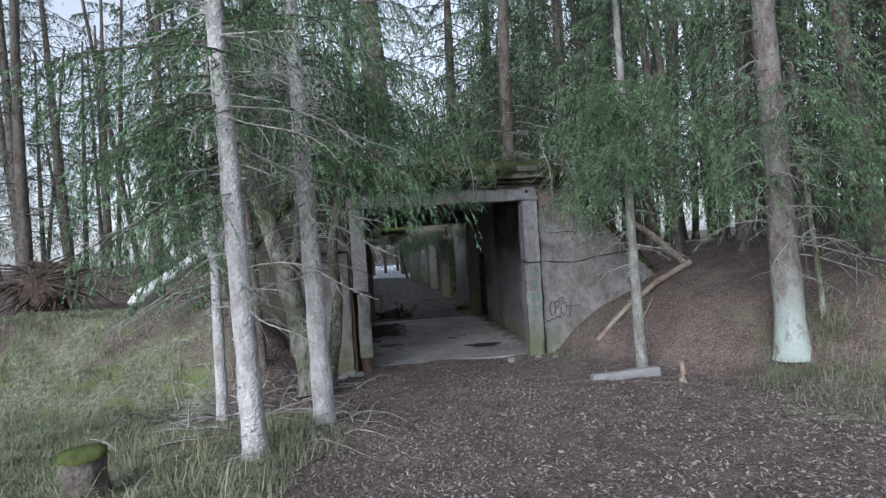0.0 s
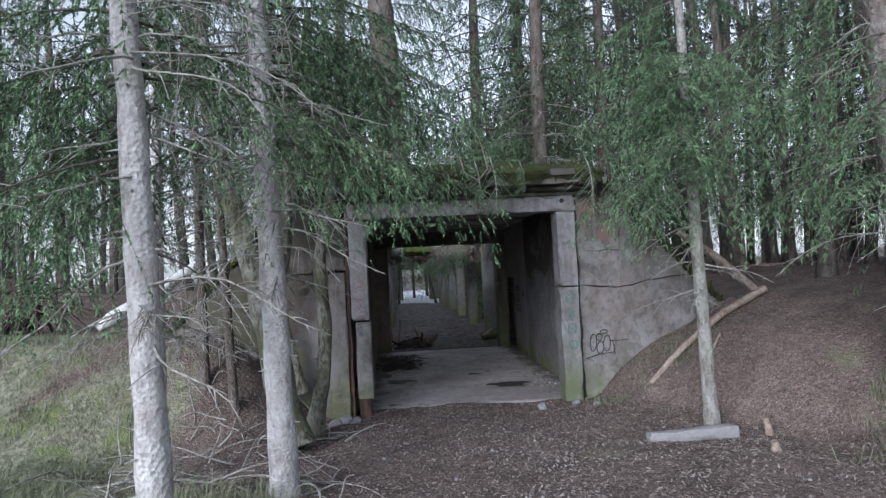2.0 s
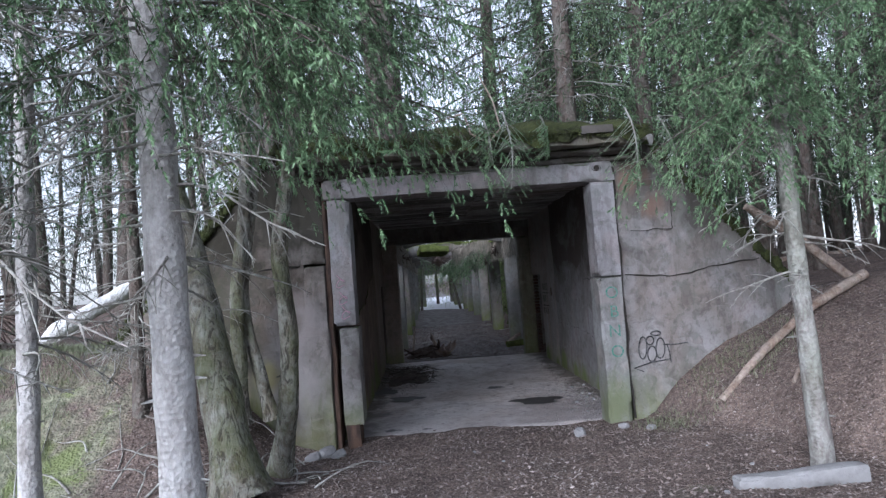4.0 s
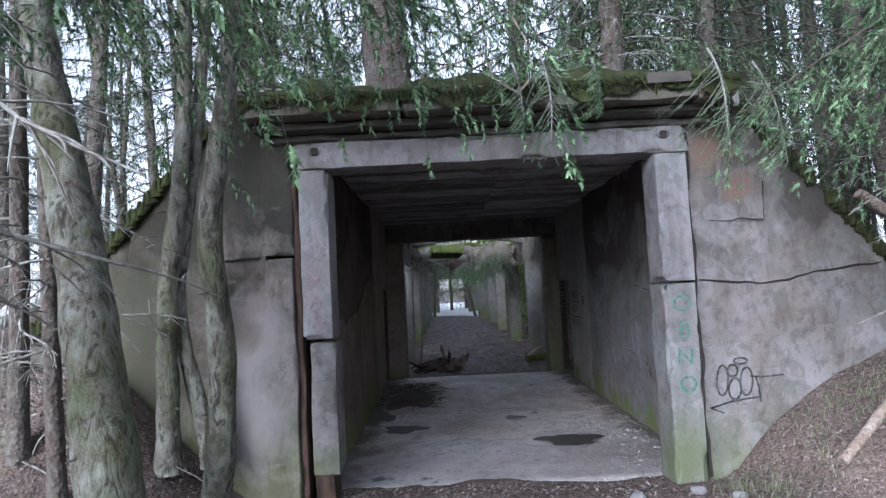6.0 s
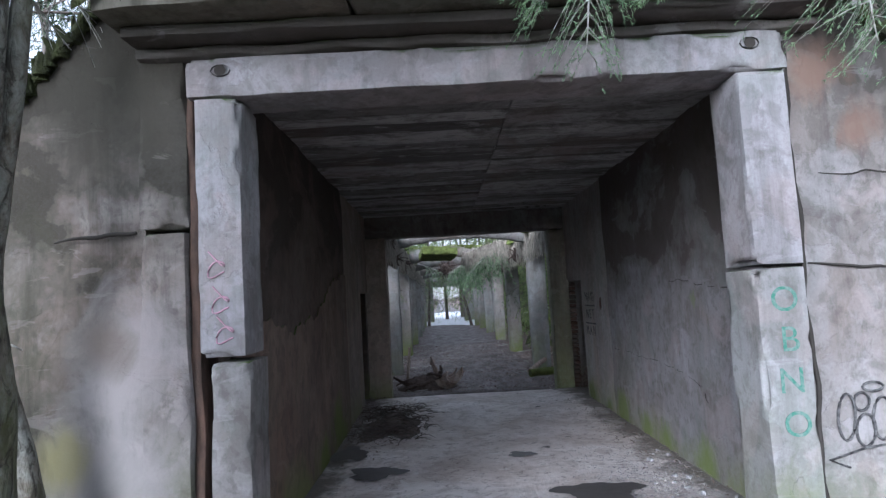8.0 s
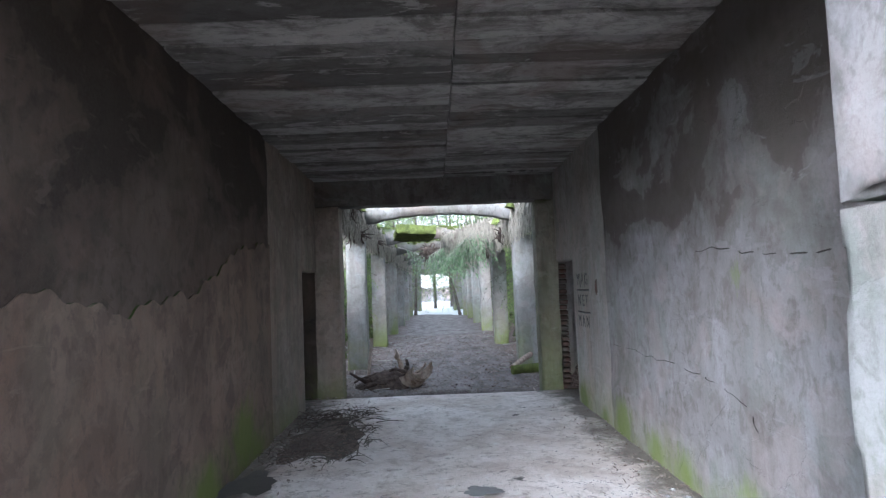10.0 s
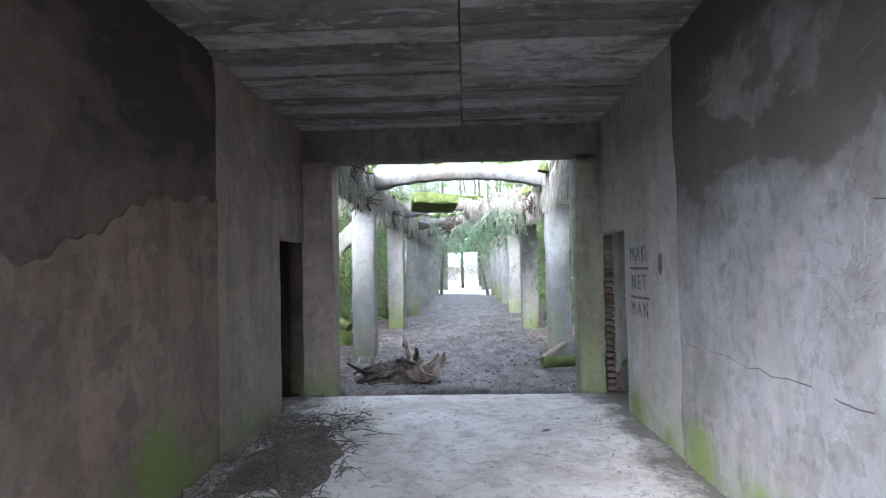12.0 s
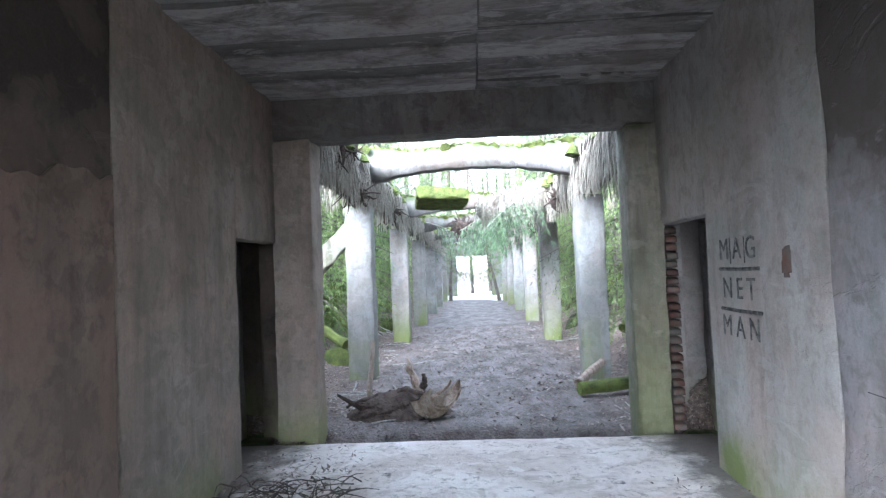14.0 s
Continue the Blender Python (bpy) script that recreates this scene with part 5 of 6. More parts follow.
# ---- ground cover ----
def scatter_litter(n, x0, x1, y0, y1, size, seed, soft=False):
    r = np.random.default_rng(seed)
    x, y = x0 + (x1 - x0) * r.random(n), y0 + (y1 - y0) * r.random(n)
    if soft:
        x = np.clip((x0 + x1) / 2 + (x1 - x0) * 0.22 * r.normal(size=n), XW + 0.01, XE - 0.01)
        y = np.clip((y0 + y1) / 2 + (y1 - y0) * 0.25 * r.normal(size=n), 8.95, 15.9)
    z = ground_z(x, y) + 0.006
    inside = (y > 8.9) & (y < 15.95)
    z = np.where(inside, 0.05, z)
    a = r.random(n) * 2 * np.pi
    l, w = size * (0.4 + r.random(n)), size * (0.12 + 0.35 * r.random(n))
    u = np.stack([np.cos(a), np.sin(a), 0.35 * r.normal(size=n)], 1)
    v = np.stack([-np.sin(a), np.cos(a), 0.35 * r.normal(size=n)], 1)
    c = np.stack([x, y, z], 1)
    q = np.stack([c - u * l[:, None], c + v * w[:, None], c + u * l[:, None], c - v * w[:, None] + [0, 0, 0.004]], 1).reshape(-1, 3)
    return Geo().add(q, np.arange(4 * n).reshape(-1, 4))


tagged(shape("leaf_litter", scatter_litter(75000, -3.0, 5.5, -1.5, 8.9, 0.021, 1), LITTER, None, "dead leaves, bark chips and needles on the soil"), "", "litter", "", "stuff")
tagged(shape("hall_litter", scatter_litter(16000, -2.5, 4.8, 16.0, 28, 0.035, 2), LITTER, None, "dead leaves and chips between the columns"), "", "litter", "", "stuff")
g = scatter_litter(2200, XW - 0.3, 0.3, 12.4, 15.6, 0.028, 3, True)
g2 = scatter_litter(900, 2.3, XE + 0.3, 8.0, 15.0, 0.02, 4, True)
g.add(np.concatenate(g2.v), np.concatenate(g2.f))
tagged(shape("plaster_chips", scatter_litter(1600, 1.75, 3.0, 8.9, 11.9, 0.014, 31, True), STONE, None, "white plaster chips strewn along the east wall"), "", "rubble", "", "stuff")
tagged(shape("floor_litter", g, LITTER, None, "dry litter along the edges of the floor"), "", "litter", "", "stuff")


def grass(n, region, seed, height=0.22):
    r = np.random.default_rng(seed)
    x0, x1, y0, y1 = region
    cx, cy = x0 + (x1 - x0) * r.random(n // 14), y0 + (y1 - y0) * r.random(n // 14)
    k = r.integers(len(cx), size=n)
    x, y = cx[k] + 0.07 * r.normal(size=n), cy[k] + 0.07 * r.normal(size=n)
    z = ground_z(x, y) - 0.01
    a = r.random(n) * 2 * np.pi
    h = height * (0.4 + 0.9 * r.random(n))
    bend = h * (0.5 + 1.6 * r.random(n))
    d = np.stack([np.cos(a), np.sin(a), 0 * a], 1)
    s = np.stack([-np.sin(a), np.cos(a), 0 * a], 1) * 0.0035
    o = np.stack([x, y, z], 1)
    m = o + d * (0.35 * bend)[:, None] + np.stack([0 * h, 0 * h, 0.75 * h], 1)
    t = o + d * bend[:, None] + np.stack([0 * h, 0 * h, 0.8 * h], 1)
    v = np.stack([o - s, o + s, m + s * 0.7, m - s * 0.7, t], 1).reshape(-1, 3)
    b = np.arange(n)[:, None] * 5
    g = Geo()
    g.add(v, b + np.array([[0, 1, 2, 3]]))
    g.f.append(b + np.array([[3, 2, 4]]))
    return g


tagged(shape("meadow_grass", grass(45000, (-8, -1.2, -0.5, 5.2), 5, 0.085), GRASS, None, "thin dry grass tufts on the clearing"), "", "grass", "", "stuff")
tagged(shape("clearing_grass", grass(30000, (-9, -3.3, 5.2, 10.5), 19, 0.1), GRASS, None, "dull grass before the edge of the wood"), "", "grass", "", "stuff")
tagged(shape("bank_grass", grass(4000, (4.0, 7.0, 0.6, 5.2), 6, 0.16), GRASS, None, "pale dry grass tufts at the foot of the bank"), "", "grass", "", "stuff")
tagged(shape("tree_foot_grass", grass(900, (4.75, 5.75, 4.7, 5.8), 15, 0.2), GRASS, None, "grass tufts round the foot of the stout spruce"), "", "grass", "", "stuff")
tagged(shape("wall_foot_grass", grass(900, (2.75, 4.6, 8.0, 8.6), 16, 0.09), GRASS, None, "low dull weeds along the foot of the wing wall"), "", "weeds", "", "stuff")
tagged(shape("trunk_foot_grass", grass(900, (-1.9, -0.8, 3.3, 5.3), 17, 0.18), GRASS, None, "grass tufts round the feet of the slim spruces"), "", "grass", "", "stuff")
tagged(shape("straw_tufts", grass(900, (-3.4, -1.2, 1.2, 4.6), 7, 0.24), STRAW, None, "bleached straw tufts by the stump"), "", "grass", "", "stuff")
tagged(shape("hall_undergrowth", grass(7000, (-6, -1.5, 17.5, 32), 8, 0.5), BUSH, None, "fresh green undergrowth on the bank"), "", "undergrowth", "", "stuff")
tagged(shape("hall_undergrowth_east", grass(6000, (4.0, 8, 17.5, 32), 9, 0.5), BUSH, None, "fresh green undergrowth on the bank"), "", "undergrowth", "", "stuff")


# hanging dead roots and grass on the edge beams
def curtain(x, y0, y1, n, seed, side):
    r = np.random.default_rng(seed)
    g = Geo()
    for k in range(n):
        y = y0 + (y1 - y0) * r.random()
        ln = 0.3 + 0.55 * r.random() ** 1.4
        xs = x + side * (0.2 + 0.05 * r.random()) * (1 if r.random() < 0.8 else -1)
        s = np.linspace(0, 1, 5)
        p = np.stack([xs + 0.04 * r.normal() * s, y + 0.08 * r.normal() * s, 3.24 - ln * s - 0.12 * (1 - s) ** 2], 1)
        p[0] = [x + side * 0.05, y, 3.27]
        p[1, 0] = xs
        p[1, 2] = 3.2
        g.tube(p, 0.014 * (1.1 - s) + 0.002, 3, False)
    return g


for x, side in ((-0.55, 1), (2.95, -1)):
    for n, y in enumerate(COLS):
        ya = Y1 + 0.4 if n == 0 else COLS[n - 1]
        tagged(shape("root_curtain", curtain(x, ya, y, 800 if n < 2 else 260, 200 + n, side), THATCH, None, "dead roots and straw hanging over the edge beam"), "", "roots", "root curtains", "stuff")
        g = Geo()
        for q in range(110):
            yy = ya + (y - ya) * rng.random()
            xx = x + 0.2 * rng.normal() * 0.7
            g.tube([[xx, yy, 3.1], [xx + 0.03 * rng.normal(), yy, 3.2 + 0.08 * rng.random()]], [0.1, 0.03], 6)
        tagged(shape("beam_moss", g, MOSS_B, None, "bright moss cushions on the edge beam"), "", "moss", "moss strips", "stuff")


# stains and heaps on the floor
def patch_mesh(cx, cy, rx, ry, z, seed, dome=0.0):
    a = np.linspace(0, 2 * np.pi, 40, endpoint=False)
    rr = 1 + 0.18 * np.sin(3 * a + seed) + 0.12 * np.sin(5 * a + 2 * seed) + 0.06 * np.sin(11 * a)
    rings = [np.array([[cx, cy, z + dome]])]
    for f in (0.33, 0.66, 1.0):
        rings.append(np.stack([cx + f * rx * rr * np.cos(a), cy + f * ry * rr * np.sin(a), z + dome * (1 - f ** 2) + 0 * a], 1))
    g = Geo().add(np.vstack(rings), [[0, 1 + k, 1 + (k + 1) % 40] for k in range(40)])
    for q in (0, 1):
        g.f.append(np.array([[1 + 40 * q + k, 41 + 40 * q + k, 41 + 40 * q + (k + 1) % 40, 1 + 40 * q + (k + 1) % 40] for k in range(40)]))
    return g


for n, (x, y, rx, ry) in enumerate(((1.85, 10.3, 0.34, 0.24), (-0.08, 11.2, 0.26, 0.22), (1.38, 11.6, 0.14, 0.1), (-0.45, 12.0, 0.2, 0.3))):
    tagged(shape("damp_stain", patch_mesh(x, y, rx, ry, 0.062, n), STAIN, None, "dark damp stain on the concrete floor"), "", "stain", "floor stains", "structure")
tagged(shape("dirt_mound", patch_mesh(-0.12, 13.5, 0.42, 0.95, 0.03, 3, 0.07), SOIL, None, "low heap of dirt and dry stalks by the wall", True), "", "dirt")

# dark clods of roots under the edge beams
for n, (x, y, z, s0) in enumerate(((-0.36, 17.3, 2.75, 0.17), (-0.4, 18.6, 2.5, 0.2), (-0.34, 18.0, 2.95, 0.15), (2.72, 21.2, 2.55, 0.18), (-0.4, 22.0, 2.55, 0.2), (0.9, 27.0, 2.6, 0.3), (2.75, 26.0, 2.5, 0.2))):
    b = thing("root_clod", x, y, z, "dark tangle of roots and peat hanging from the beam", "roots", "root clods")
    g = Geo()
    for k in range(46):
        d = unit(r.normal(size=3) * [0.7, 0.9, 0.5] + [0, 0, -0.55])
        sl = np.linspace(0, 1, 5)
        p = np.array([0, 0, 0.25]) + s0 * (1 + r.random()) * (sl[:, None] * d + 0.2 * np.sin(sl * 5 + k)[:, None] * r.normal(size=3))
        g.tube(p, 0.02 * (1.1 - sl) + 0.003, 4, False)
    tagged(shape("root_tangle", g, ROOTWOOD, b), "", "", "", "stuff")
    g = Geo()
    sl = np.linspace(0, 1, 8)
    g.tube(np.stack([0 * sl, 0 * sl, 0.35 - 0.3 * sl - s0 * 0.4 * sl], 1), s0 * 0.6 * np.sin(np.pi * (0.1 + 0.85 * sl)) + 0.01, 9)
    g.v[0] += 0.05 * np.stack([wave(g.v[0], 12, n), wave(g.v[0], 13, n + 1), wave(g.v[0], 14, n + 2)], 1)
    shape("peat", g, ROOTWOOD, b, "", True)

g = Geo()
for k in range(260):
    x, y = XW + 0.1 + 0.95 * r.random(), 12.5 + 2.3 * r.random()
    a, ln = 6.28 * r.random(), 0.08 + 0.25 * r.random()
    q = np.linspace(0, 1, 4)
    g.tube(np.stack([np.clip(x + ln * q * math.cos(a), XW + 0.02, 3), y + ln * q * math.sin(a), 0.07 + 0.06 * np.sin(3 * q) * r.random()], 1), 0.005 * (1.2 - q) + 0.001, 3, False)
tagged(shape("dry_stalks", g, BARK_DARK, None, "dry stalks and twigs strewn along the wall"), "", "litter", "", "stuff")

# ---- loose things ----
def rough_rod(name, pts, radii, mat, label, category, group="", sides=9):
    pts = np.asarray(pts, float)
    s = np.linspace(0, len(pts) - 1, 5 * (len(pts) - 1) + 1)
    p = np.stack([np.interp(s, np.arange(len(pts)), pts[:, a]) for a in range(3)], 1)
    rad = np.interp(s, np.arange(len(pts)), np.broadcast_to(radii, (len(pts),)))
    g = Geo().tube(p, rad, sides)
    v = g.v[0]
    g.v[0] = v + 0.12 * np.mean(rad) * np.stack([wave(v, 17, 5), wave(v, 15, 6), wave(v, 13, 7)], 1)
    return tagged(shape(name, g, mat, None, label, True), "", category, group)


def on(x, y, h):
    return (x, y, gz(x, y) + h)


g = Geo()
g.block(-0.52, 0.52, -0.075, 0.075, -0.07, 0.07, 0.07, 0.008, 0.03, 160)
ob = tagged(shape("concrete_post", g, STONE, None, "short broken concrete post lying on the soil"), "", "post")
ob.matrix_world = pose(3.15, 6.1, gz(3.15, 6.1) + 0.055, 0, -3, -2) @ Matrix.Diagonal((0.97, 0.85, 0.95, 1))
rough_rod("fallen_pole", [on(3.5, 8.05, 0.03), on(4.1, 8.2, 0.08), on(4.8, 8.35, 0.1), on(5.6, 8.55, 0.09)], [0.04, 0.045, 0.055, 0.06], WOOD, "peeled fallen pole leaning up the bank", "pole")
rough_rod("fallen_branch", [(4.6, 9.2, 2.55), (5.2, 9.25, 2.15), (5.75, 9.15, 1.6), (6.1, 8.9, 1.25)], [0.05, 0.07, 0.06, 0.03], WOOD, "grey broken branch lying on the bank", "branch")
rough_rod("broken_stick", [on(4.05, 7.6, 0.02), on(4.5, 7.9, 0.1)], [0.02, 0.015], WOOD, "short broken stick on the soil", "stick")
rough_rod("wood_stub", [on(4.1, 6.2, -0.03), on(4.05, 6.2, 0.2)], [0.05, 0.03], WOOD, "splintered wooden stub in the bank", "stub")
rough_rod("wood_stub", [on(3.55, 5.2, -0.03), on(3.52, 5.2, 0.1)], [0.06, 0.035], WOOD, "splintered orange wooden stub in moss", "stub")
rough_rod("birch_log", [(-5.08, 10.12, gz(-4.95, 10.2) + 0.2), (-4.9, 10.24, gz(-4.95, 10.2) + 0.33), (-4.35, 10.75, gz(-4.95, 10.2) + 0.75), (-3.75, 11.4, gz(-4.95, 10.2) + 1.25)], [0.05, 0.13, 0.12, 0.09], BIRCH, "white birch log fallen against the bank", "log")
rough_rod("fallen_log", [(6.8, 14.0, 1.75), (9.5, 15.0, 1.8), (13, 16.0, 1.85)], [0.09, 0.1, 0.08], WOOD, "bleached fallen trunk lying across the bank", "log")
# brushwood between the trunks
g = Geo()
rb = np.random.default_rng(41)
for k in range(110):
    x, y = -3.6 + 3.0 * rb.random(), 3.4 + 4.6 * rb.random()
    a, ln = rb.random() * 6.28, 0.35 + 0.9 * rb.random() ** 2
    q = np.linspace(0, 1, 9)
    px, py = x + ln * q * math.cos(a) + 0.05 * np.sin(4 * q + k), y + ln * q * math.sin(a) + 0.05 * np.cos(5 * q + k)
    pz = ground_z(px, py) + 0.015 + 0.16 * rb.random() * np.sin(np.pi * q) * (rb.random() < 0.6) + 0.25 * q * (rb.random() < 0.15)
    g.tube(np.stack([px, py, pz], 1), (0.004 + 0.008 * rb.random()) * (1.15 - q) + 0.0015, 4, False)
tagged(shape("brushwood", g, TWIG, None, "grey dead sticks and brushwood lying between the trunks"), "", "brushwood", "", "stuff")

# sapling beside the stout spruce
bent_tree([(5.45, 5.2, gz(5.45, 5.2)), (5.62, 5.25, 0.75), (5.68, 5.3, 1.3), (5.62, 5.35, 2.2), (5.5, 5.4, 4.5)], 0.05, 0.025, "thin pale stem rising beside the stout spruce", 35, (1.6, 4.0, 10, 0.8))
# a vine and a small spray hanging over the portal
rough_rod("hanging_vine", [(0.4, 8.5, 3.68), (0.95, 8.2, 3.75), (1.0, 8.15, 3.5), (1.2, 8.15, 3.38), (1.35, 8.2, 3.55), (1.3, 8.3, 3.9), (1.2, 8.6, 4.3)], [0.008, 0.011, 0.011, 0.011, 0.01, 0.009, 0.008], WOOD, "pale bare vine looping over the cornice", "vine", "", 5)
for n, (x, y, z, sc) in enumerate(((1.38, 8.15, 3.72, 0.62), (2.75, 8.2, 3.7, 0.6), (1.15, 8.2, 3.66, 0.35), (3.2, 8.3, 3.6, 0.6), (1.8, 8.2, 3.66, 0.3))):
    b = thing("hanging_spray", x, y, z, "small green spruce spray hanging over the lintel", "branch", "hanging sprays")
    P, D, L, w = NEAR[n % 5]
    m = turn(-1.6 + 0.5 * n, -1.25, np.zeros(3), sc)
    lg, wg = Geo(), Geo()
    needles(lg, place(P, m), unit(D @ m[:3, :3].T), L * 0.7, 10, 0.024, 0.004, r)
    for p, rad in w:
        wg.tube(place(p, m), np.asarray(rad), 3, False)
    shape("spray", lg, NEEDLE, b)
    tagged(shape("branch_wood", wg, TWIG, b), "", "", "", "stuff")

# stump
t = thing("tree_stump", -2.75, 2.75, gz(-2.75, 2.75), "short sawn stump with a yellow-green mossy cap", "stump")
g = Geo()
h = np.linspace(-0.1, 0.36, 10)
g.tube(np.stack([0 * h, 0 * h, h], 1), 0.15 + 0.09 * np.exp(-(h + 0.1) / 0.1), 18)
g.v[0] += 0.02 * np.stack([wave(g.v[0], 16, 1), wave(g.v[0], 14, 2), 0 * g.v[0][:, 0]], 1)
shape("stump_wood", g, BARK_DARK, t, "", True)
g = Geo()
h = np.linspace(0, 1, 7)
g.tube(np.stack([0 * h, 0 * h, 0.33 + 0.07 * np.sin(h * 1.57)], 1), 0.175 * np.cos(h * 1.5) + 0.004, 18)
g.v[0] += 0.015 * np.stack([wave(g.v[0], 22, 1), wave(g.v[0], 24, 2), wave(g.v[0], 20, 3)], 1)
shape("moss_cap", g, MOSS_B, t, "bright yellow-green moss", True)

# pebbles and rubble
blob = bpy.data.meshes.new("pebble")
bm = bmesh.new()
bmesh.ops.create_icosphere(bm, subdivisions=2, radius=1)
for v in bm.verts:
    v.co *= 1 + 0.22 * noise.noise(v.co * 1.7)
    v.co.z *= 0.6
bm.to_mesh(blob)
bm.free()
blob.materials.append(STONE)
r = np.random.default_rng(21)
stones = [(1.95, 8.15, 0.09), (-0.85, 8.3, 0.13), (-0.7, 8.2, 0.09), (-0.98, 8.2, 0.1), (2.5, 8.35, 0.07), (2.75, 8.2, 0.06)]
for k in range(26):
    stones.append((-0.6 + 4.0 * r.random(), 2.0 + 6.6 * r.random(), 0.012 + 0.02 * r.random()))
for k in range(26):
    stones.append((2.35 + 0.5 * r.random(), 8.9 + 2.6 * r.random(), 0.015 + 0.025 * r.random()))
for x, y, s in stones:
    ob = tagged(new("stone", blob), "pale concrete rubble lying on the ground", "stone", "loose rubble")
    zz = 0.04 if y > 8.85 else gz(x, y)
    ob.matrix_world = pose(x, y, zz + 0.25 * s, 20 * r.normal(), 20 * r.normal(), 360 * r.random()) @ Matrix.Diagonal((s, s * 0.8, s, 1))

# upturned root plate far on the clearing
t = thing("root_plate", -6.9, 10.9, gz(-6.9, 10.9), "upturned root plate of a fallen tree with tangled roots", "root plate")
for k in range(150):
    g = Geo()
    a, l = r.random() * 6.28, 0.5 + 0.9 * r.random()
    s = np.linspace(0, 1, 7)
    p = np.stack([l * 1.3 * s * math.cos(a) + 0.1 * np.sin(s * 7 + k), 0.35 * r.normal() * s + 0.1 * np.sin(5 * s + k), 0.7 + l * 0.8 * s * math.sin(a) - 0.4 * s * s], 1)
    g.tube(p, 0.035 * (1.1 - s) * (0.3 + r.random()) + 0.003, 5, False)
    shape("root", g, ROOTWOOD, t, "", True)
g = Geo()
s = np.linspace(0, 1, 8)
g.tube(np.stack([0 * s, 0.5 * (s - 0.5), 0.5 + 0 * s], 1), 0.5 * np.sin(np.pi * (0.02 + 0.96 * s)) + 0.01, 14)
g.v[0] += 0.16 * np.stack([wave(g.v[0], 7, 1), wave(g.v[0], 8, 2), wave(g.v[0], 7, 3)], 1)
shape("earth_clod", g, ROOTWOOD, t, "dark soil held by the roots", True)

# rotten root stock past the slab edge
t = thing("root_stock", 0.3, 17.15, 0.0, "rotten hollow stump lying in crumbled wood past the floor", "stump")
n, m = 24, 20
u, v = np.meshgrid(np.linspace(0, 1, n), np.linspace(0, 2 * np.pi, m, endpoint=False), indexing="ij")
hx, hy = 0.62 * u * np.cos(v), 0.42 * u * np.sin(v)
hp = np.stack([hx - 0.02, hy + 0.12, 0.24 * (1 - u ** 1.6) - 0.03], -1).reshape(-1, 3)
hp[:, 2] += 0.05 * wave(hp, 11, 61) * (1 - u.ravel() ** 3) + 0.03 * wave(hp, 27, 62) * (1 - u.ravel() ** 3)
i, j = np.meshgrid(np.arange(n - 1), np.arange(m), indexing="ij")
q = np.stack([i * m + j, (i + 1) * m + j, (i + 1) * m + (j + 1) % m, i * m + (j + 1) % m], -1).reshape(-1, 4)
shape("crumbled_wood", Geo().add(hp, q), ROOTWOOD, t, "dark crumbled wood and peat", True)


def shell(at, axis, side, up, length, r0, r1, thick, seed):
    """A hollow piece of trunk, open along its upper side, with a ragged rim."""
    at, axis, side, up = (np.asarray(w, float) for w in (at, axis, side, up))
    n, m = 14, 16
    g = Geo()
    u, v = np.meshgrid(np.linspace(0, 1, n), np.linspace(-1.75, 1.75, m), indexing="ij")
    rr = r0 + (r1 - r0) * u
    rag = 1 + 0.12 * np.sin(9 * u + seed) * (np.abs(v) > 1.5)
    layers = []
    for d in (0, thick):
        r = (rr - d)[..., None]
        p = at + (length * u)[..., None] * axis + r * rag[..., None] * (np.sin(v)[..., None] * side - np.cos(v)[..., None] * up) + (0.22 * u ** 2)[..., None] * up
        p = p.reshape(-1, 3)
        layers.append(p + 0.012 * np.stack([wave(p, 18, seed), wave(p, 17, seed + 1), wave(p, 16, seed + 2)], 1))
    i, j = np.meshgrid(np.arange(n - 1), np.arange(m - 1), indexing="ij")
    q = np.stack([i * m + j, (i + 1) * m + j, (i + 1) * m + j + 1, i * m + j + 1], -1).reshape(-1, 4)
    k = n * m
    rim_i = [r * m for r in range(n)], [r * m + m - 1 for r in range(n)], list(range(m)), [(n - 1) * m + c for c in range(m)]
    g.add(np.vstack(layers), np.vstack([q, q[:, ::-1] + k, *[[[e[c], e[c + 1], e[c + 1] + k, e[c] + k] for c in range(len(e) - 1)] for e in rim_i]]))
    return g


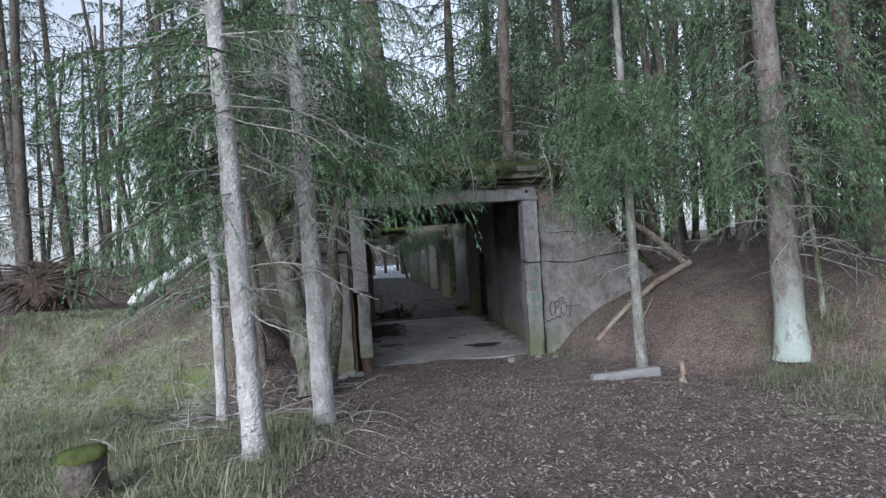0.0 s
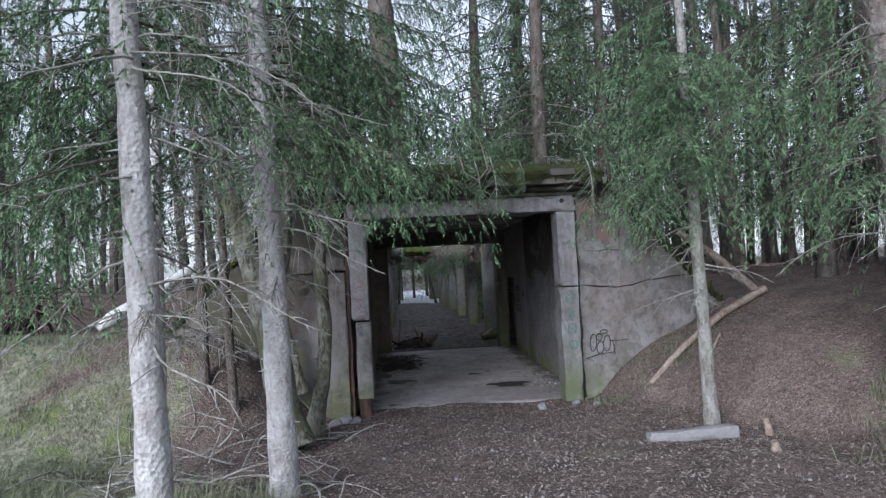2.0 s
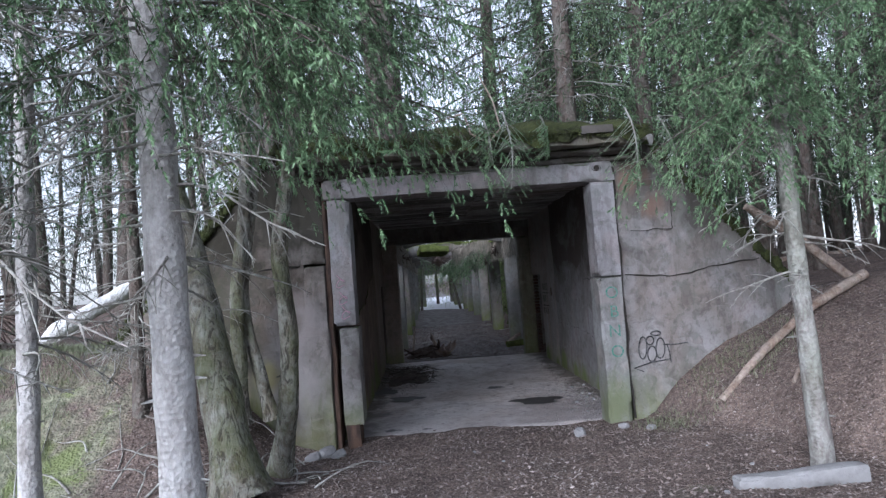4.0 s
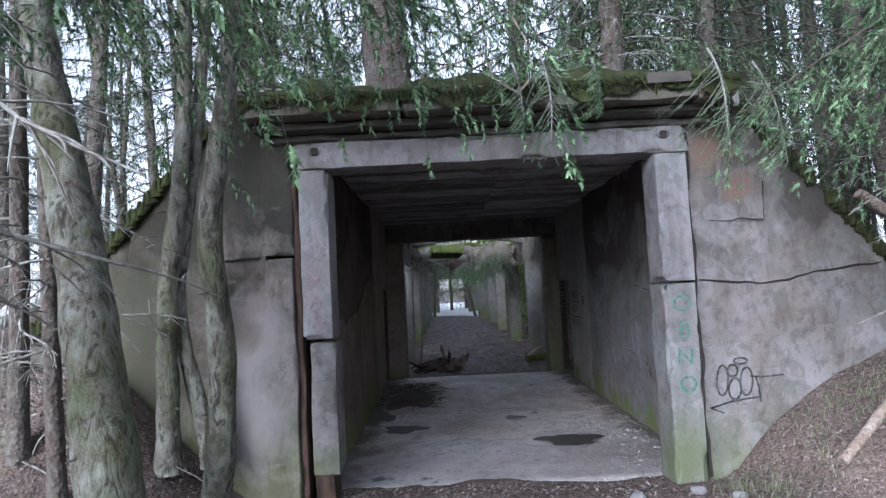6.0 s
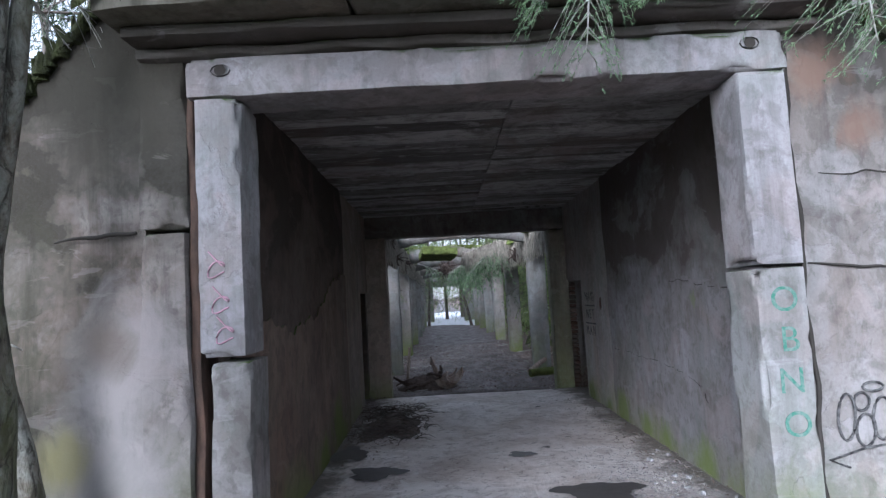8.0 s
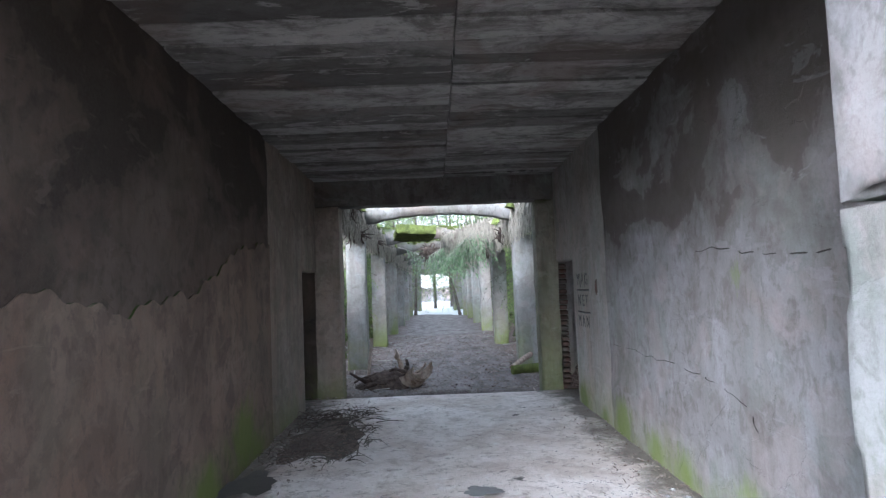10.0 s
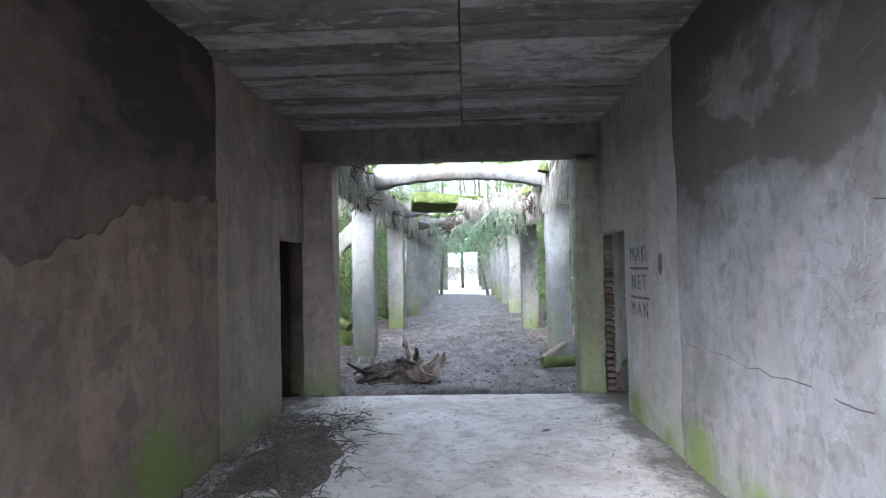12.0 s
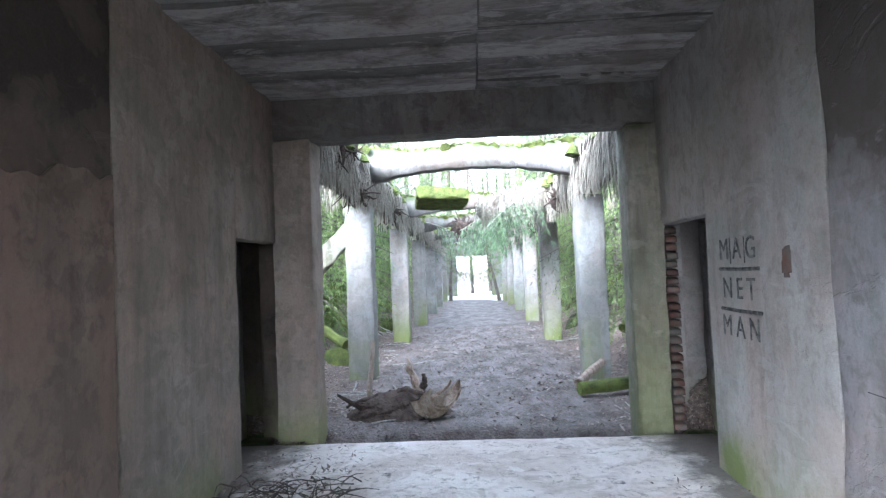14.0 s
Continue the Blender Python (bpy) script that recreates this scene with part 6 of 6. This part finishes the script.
shape("hollow_trunk", shell((0.25, 0.05, 0.13), (0.62, -0.72, -0.05), (0.72, 0.62, 0.1), (0.0, 0.1, 1.0), 0.46, 0.17, 0.24, 0.035, 71), WOOD, t, "pale curved shell of rotten wood")
shape("bark_plate", shell((-0.18, 0.0, 0.1), (-0.95, -0.2, -0.12), (0.2, -0.9, 0.1), (0.0, 0.1, 1.0), 0.5, 0.12, 0.03, 0.02, 74), ROOTWOOD, t, "black plate of bark")
s = np.linspace(0, 1, 18)
for pts, rad, mat in (
    ([(0.2, 0.3, 0.15), (0.12, 0.35, 0.36), (0.06, 0.38, 0.56)], 0.06, WOOD),
    ([(0.2, 0.3, 0.15), (0.28, 0.32, 0.3), (0.27, 0.32, 0.38)], 0.05, ROOTWOOD),
    ([(-0.1, 0.1, 0.2), (-0.3, 0.2, 0.16), (-0.62, 0.25, 0.03)], 0.045, ROOTWOOD),
    ([(0.1, -0.05, 0.12), (-0.12, -0.2, 0.1), (-0.4, -0.32, 0.02)], 0.05, ROOTWOOD),
    ([(0.0, 0.1, 0.22), (0.14, 0.0, 0.26), (0.3, -0.1, 0.2)], 0.04, ROOTWOOD),
    ([(0.3, 0.2, 0.1), (0.46, 0.15, 0.2), (0.58, 0.1, 0.34)], 0.035, WOOD),
):
    g = Geo()
    p = np.array(pts)
    q = np.stack([np.interp(s, np.linspace(0, 1, 3), p[:, a]) for a in range(3)], 1)
    q[1:-1] = (q[:-2] + q[1:-1] + q[2:]) / 3
    g.tube(q, rad * (1.15 - 0.8 * s) * (1 + 0.15 * np.sin(21 * s)), 8)
    g.v[0] += 0.018 * np.stack([wave(g.v[0], 24, 1), wave(g.v[0], 23, 2), wave(g.v[0], 22, 3)], 1)
    shape("root", g, mat, t, "", True)
rough_rod("leaning_stake", [(-0.12, 17.6, 0.0), (-0.05, 17.7, 0.75)], [0.035, 0.025], WOOD, "pale stake standing by the root stock", "stake")
rough_rod("plank_piece", [(2.45, 18.3, 0.06), (2.9, 19.0, 0.22)], [0.06, 0.05], WOOD, "bleached wood lying by the column", "wood")
rough_rod("mossy_log", [(2.4, 17.9, 0.07), (3.3, 18.2, 0.1)], [0.08, 0.08], MOSS_B, "moss-covered log lying by the column", "log")
for pts in ([(-1.3, 18.2, 0.5), (-2.2, 19.5, 1.3), (-3.2, 20.5, 2.2)], [(-1.0, 20.6, 0.4), (-2.2, 21.4, 1.0), (-3.8, 21.8, 1.9)], [(-1.2, 22.5, 0.4), (-2.4, 23.6, 1.4), (-3.9, 24.0, 2.2)], [(3.6, 20.6, 0.5), (4.6, 21.8, 1.3), (5.8, 22.4, 2.1)], [(3.4, 23.6, 0.4), (4.8, 25.0, 1.6), (6.0, 25.4, 2.3)]):
    rough_rod("mossy_log", pts, [0.09, 0.1, 0.07], MOSS_B, "moss-covered fallen trunk on the bank", "log", "mossy fallen trunks")

# a beam slipped off its column and a tilted roof slab hung with roots
g = Geo()
g.block(-0.95, 0.95, -0.13, 0.13, -0.16, 0.16, 0.1, 0.015, 0.05, 181)
ob = tagged(shape("slipped_beam", g, CONCRETE_MOSSY, None, "mossy concrete beam leaning from the bank to a column"), "", "beam")
ob.matrix_world = pose(-1.45, 20.7, 1.75, 0, -46, 8)
g = Geo()
g.block(-0.85, 0.85, -0.5, 0.5, -0.09, 0.09, 0.1, 0.02, 0.05, 183)
ob = tagged(shape("tilted_roof_slab", g, BEAM_C, None, "broken roof slab hanging askew below the crossbeam"), "", "slab")
slab_m = pose(2.15, 22.9, 2.98, 0, -17, 4)
ob.matrix_world = slab_m
rs = np.random.default_rng(185)
g = Geo()
for k in range(900):
    o = np.array(slab_m @ Vector((-0.85 + 1.7 * rs.random(), -0.5 + 0.15 * rs.random(), 0.1)))
    q = np.linspace(0, 1, 5)
    ln = 0.15 + 0.4 * rs.random() ** 1.5
    rise = 0.25 * rs.random() ** 2
    g.tube(np.stack([o[0] + 0.08 * rs.normal() * q, o[1] - 0.12 * np.sin(1.57 * q) - 0.02, o[2] + rise * np.sin(2.6 * q) - ln * q ** 1.5], 1), 0.011 * (1.1 - q) + 0.002, 3, False)
tagged(shape("slab_roots", g, THATCH, None, "dead grass and roots hanging from the tilted slab"), "", "roots", "", "stuff")
# mossy boulders and earth lumps on the banks
rs = np.random.default_rng(187)
for side, count in ((-1, 60), (1, 44)):
    g = Geo()
    for k in range(count):
        d = 0.3 + 3.0 * rs.random()
        x, y = (-0.95 - d if side < 0 else 3.35 + d), 17.0 + 16 * rs.random()
        w = 0.12 + 0.26 * rs.random()
        h = np.linspace(0, 1, 7)
        c = len(g.v)
        g.tube(np.stack([0 * h + x, 0 * h + y, gz(x, y) - 0.08 + w * 1.1 * h], 1), w * np.sqrt(np.clip(1 - h ** 2, 0.002, 1)), 9)
        g.v[c] = g.v[c] + 0.35 * w * np.stack([wave(g.v[c], 5, k), wave(g.v[c], 6, k + 1), 0.5 * wave(g.v[c], 6, k + 2)], 1)
    tagged(shape("mossy_lumps", g, MOSS_B if side < 0 else MOSS, None, "moss-grown boulders and earth lumps on the bank", True), "", "moss", "", "stuff")
# sticks and rubble about the columns
g = Geo()
for k in range(150):
    x, y = -1.4 + 5.2 * rs.random(), 16.6 + 12 * rs.random()
    if 0.2 < x < 2.3 and rs.random() < 0.75:
        continue
    a, ln = 6.28 * rs.random(), 0.12 + 0.5 * rs.random() ** 2
    q = np.linspace(0, 1, 5)
    px, py = x + ln * q * math.cos(a), y + ln * q * math.sin(a) + 0.03 * np.sin(5 * q)
    g.tube(np.stack([px, py, ground_z(px, py) + 0.012 + 0.03 * rs.random()], 1), (0.006 + 0.01 * rs.random()) * (1.15 - 0.6 * q), 4)
tagged(shape("hall_sticks", g, TWIG, None, "grey sticks and bits of wood strewn between the columns"), "", "sticks", "", "stuff")
# snow left on the bank beside the hall
sx, sy = np.meshgrid(np.linspace(4.2, 8.5, 24), np.linspace(30, 40, 30), indexing="ij")
sz = ground_z(sx, sy) + 0.1 - 0.4 * (1 - sm(sx, 4.2, 5.0) * sm(sx, 8.5, 7.5) * sm(sy, 30, 31.5) * sm(sy, 40, 38)) + 0.05 * np.sin(2 * sx + sy)
i, j = np.meshgrid(np.arange(23), np.arange(29), indexing="ij")
sq = np.stack([i * 30 + j, (i + 1) * 30 + j, (i + 1) * 30 + j + 1, i * 30 + j + 1], -1).reshape(-1, 4)
tagged(shape("snow_patch", Geo().add(np.stack([sx, sy, sz], -1).reshape(-1, 3), sq), SNOW, None, "old snow on the bank beside the hall", True), "", "snow", "", "stuff")

# ---- bricks in the door jambs ----
bk = Geo()
bk.block(-0.058, 0.058, -0.12, 0.12, -0.032, 0.032, 0.2, 0.003, 0.008, 170)
bk = bk.mesh("brick", BRICK)
row, z = 0, 0.06
while z < DH:
    ob = new("brick", bk)
    ob.parent = wall_ee
    ob.matrix_world = pose(XE + 0.09, Y1 + 0.13 + 0.012 * (row % 2), z, 0, 0, 2 * rng.normal())
    z += 0.077
    row += 1
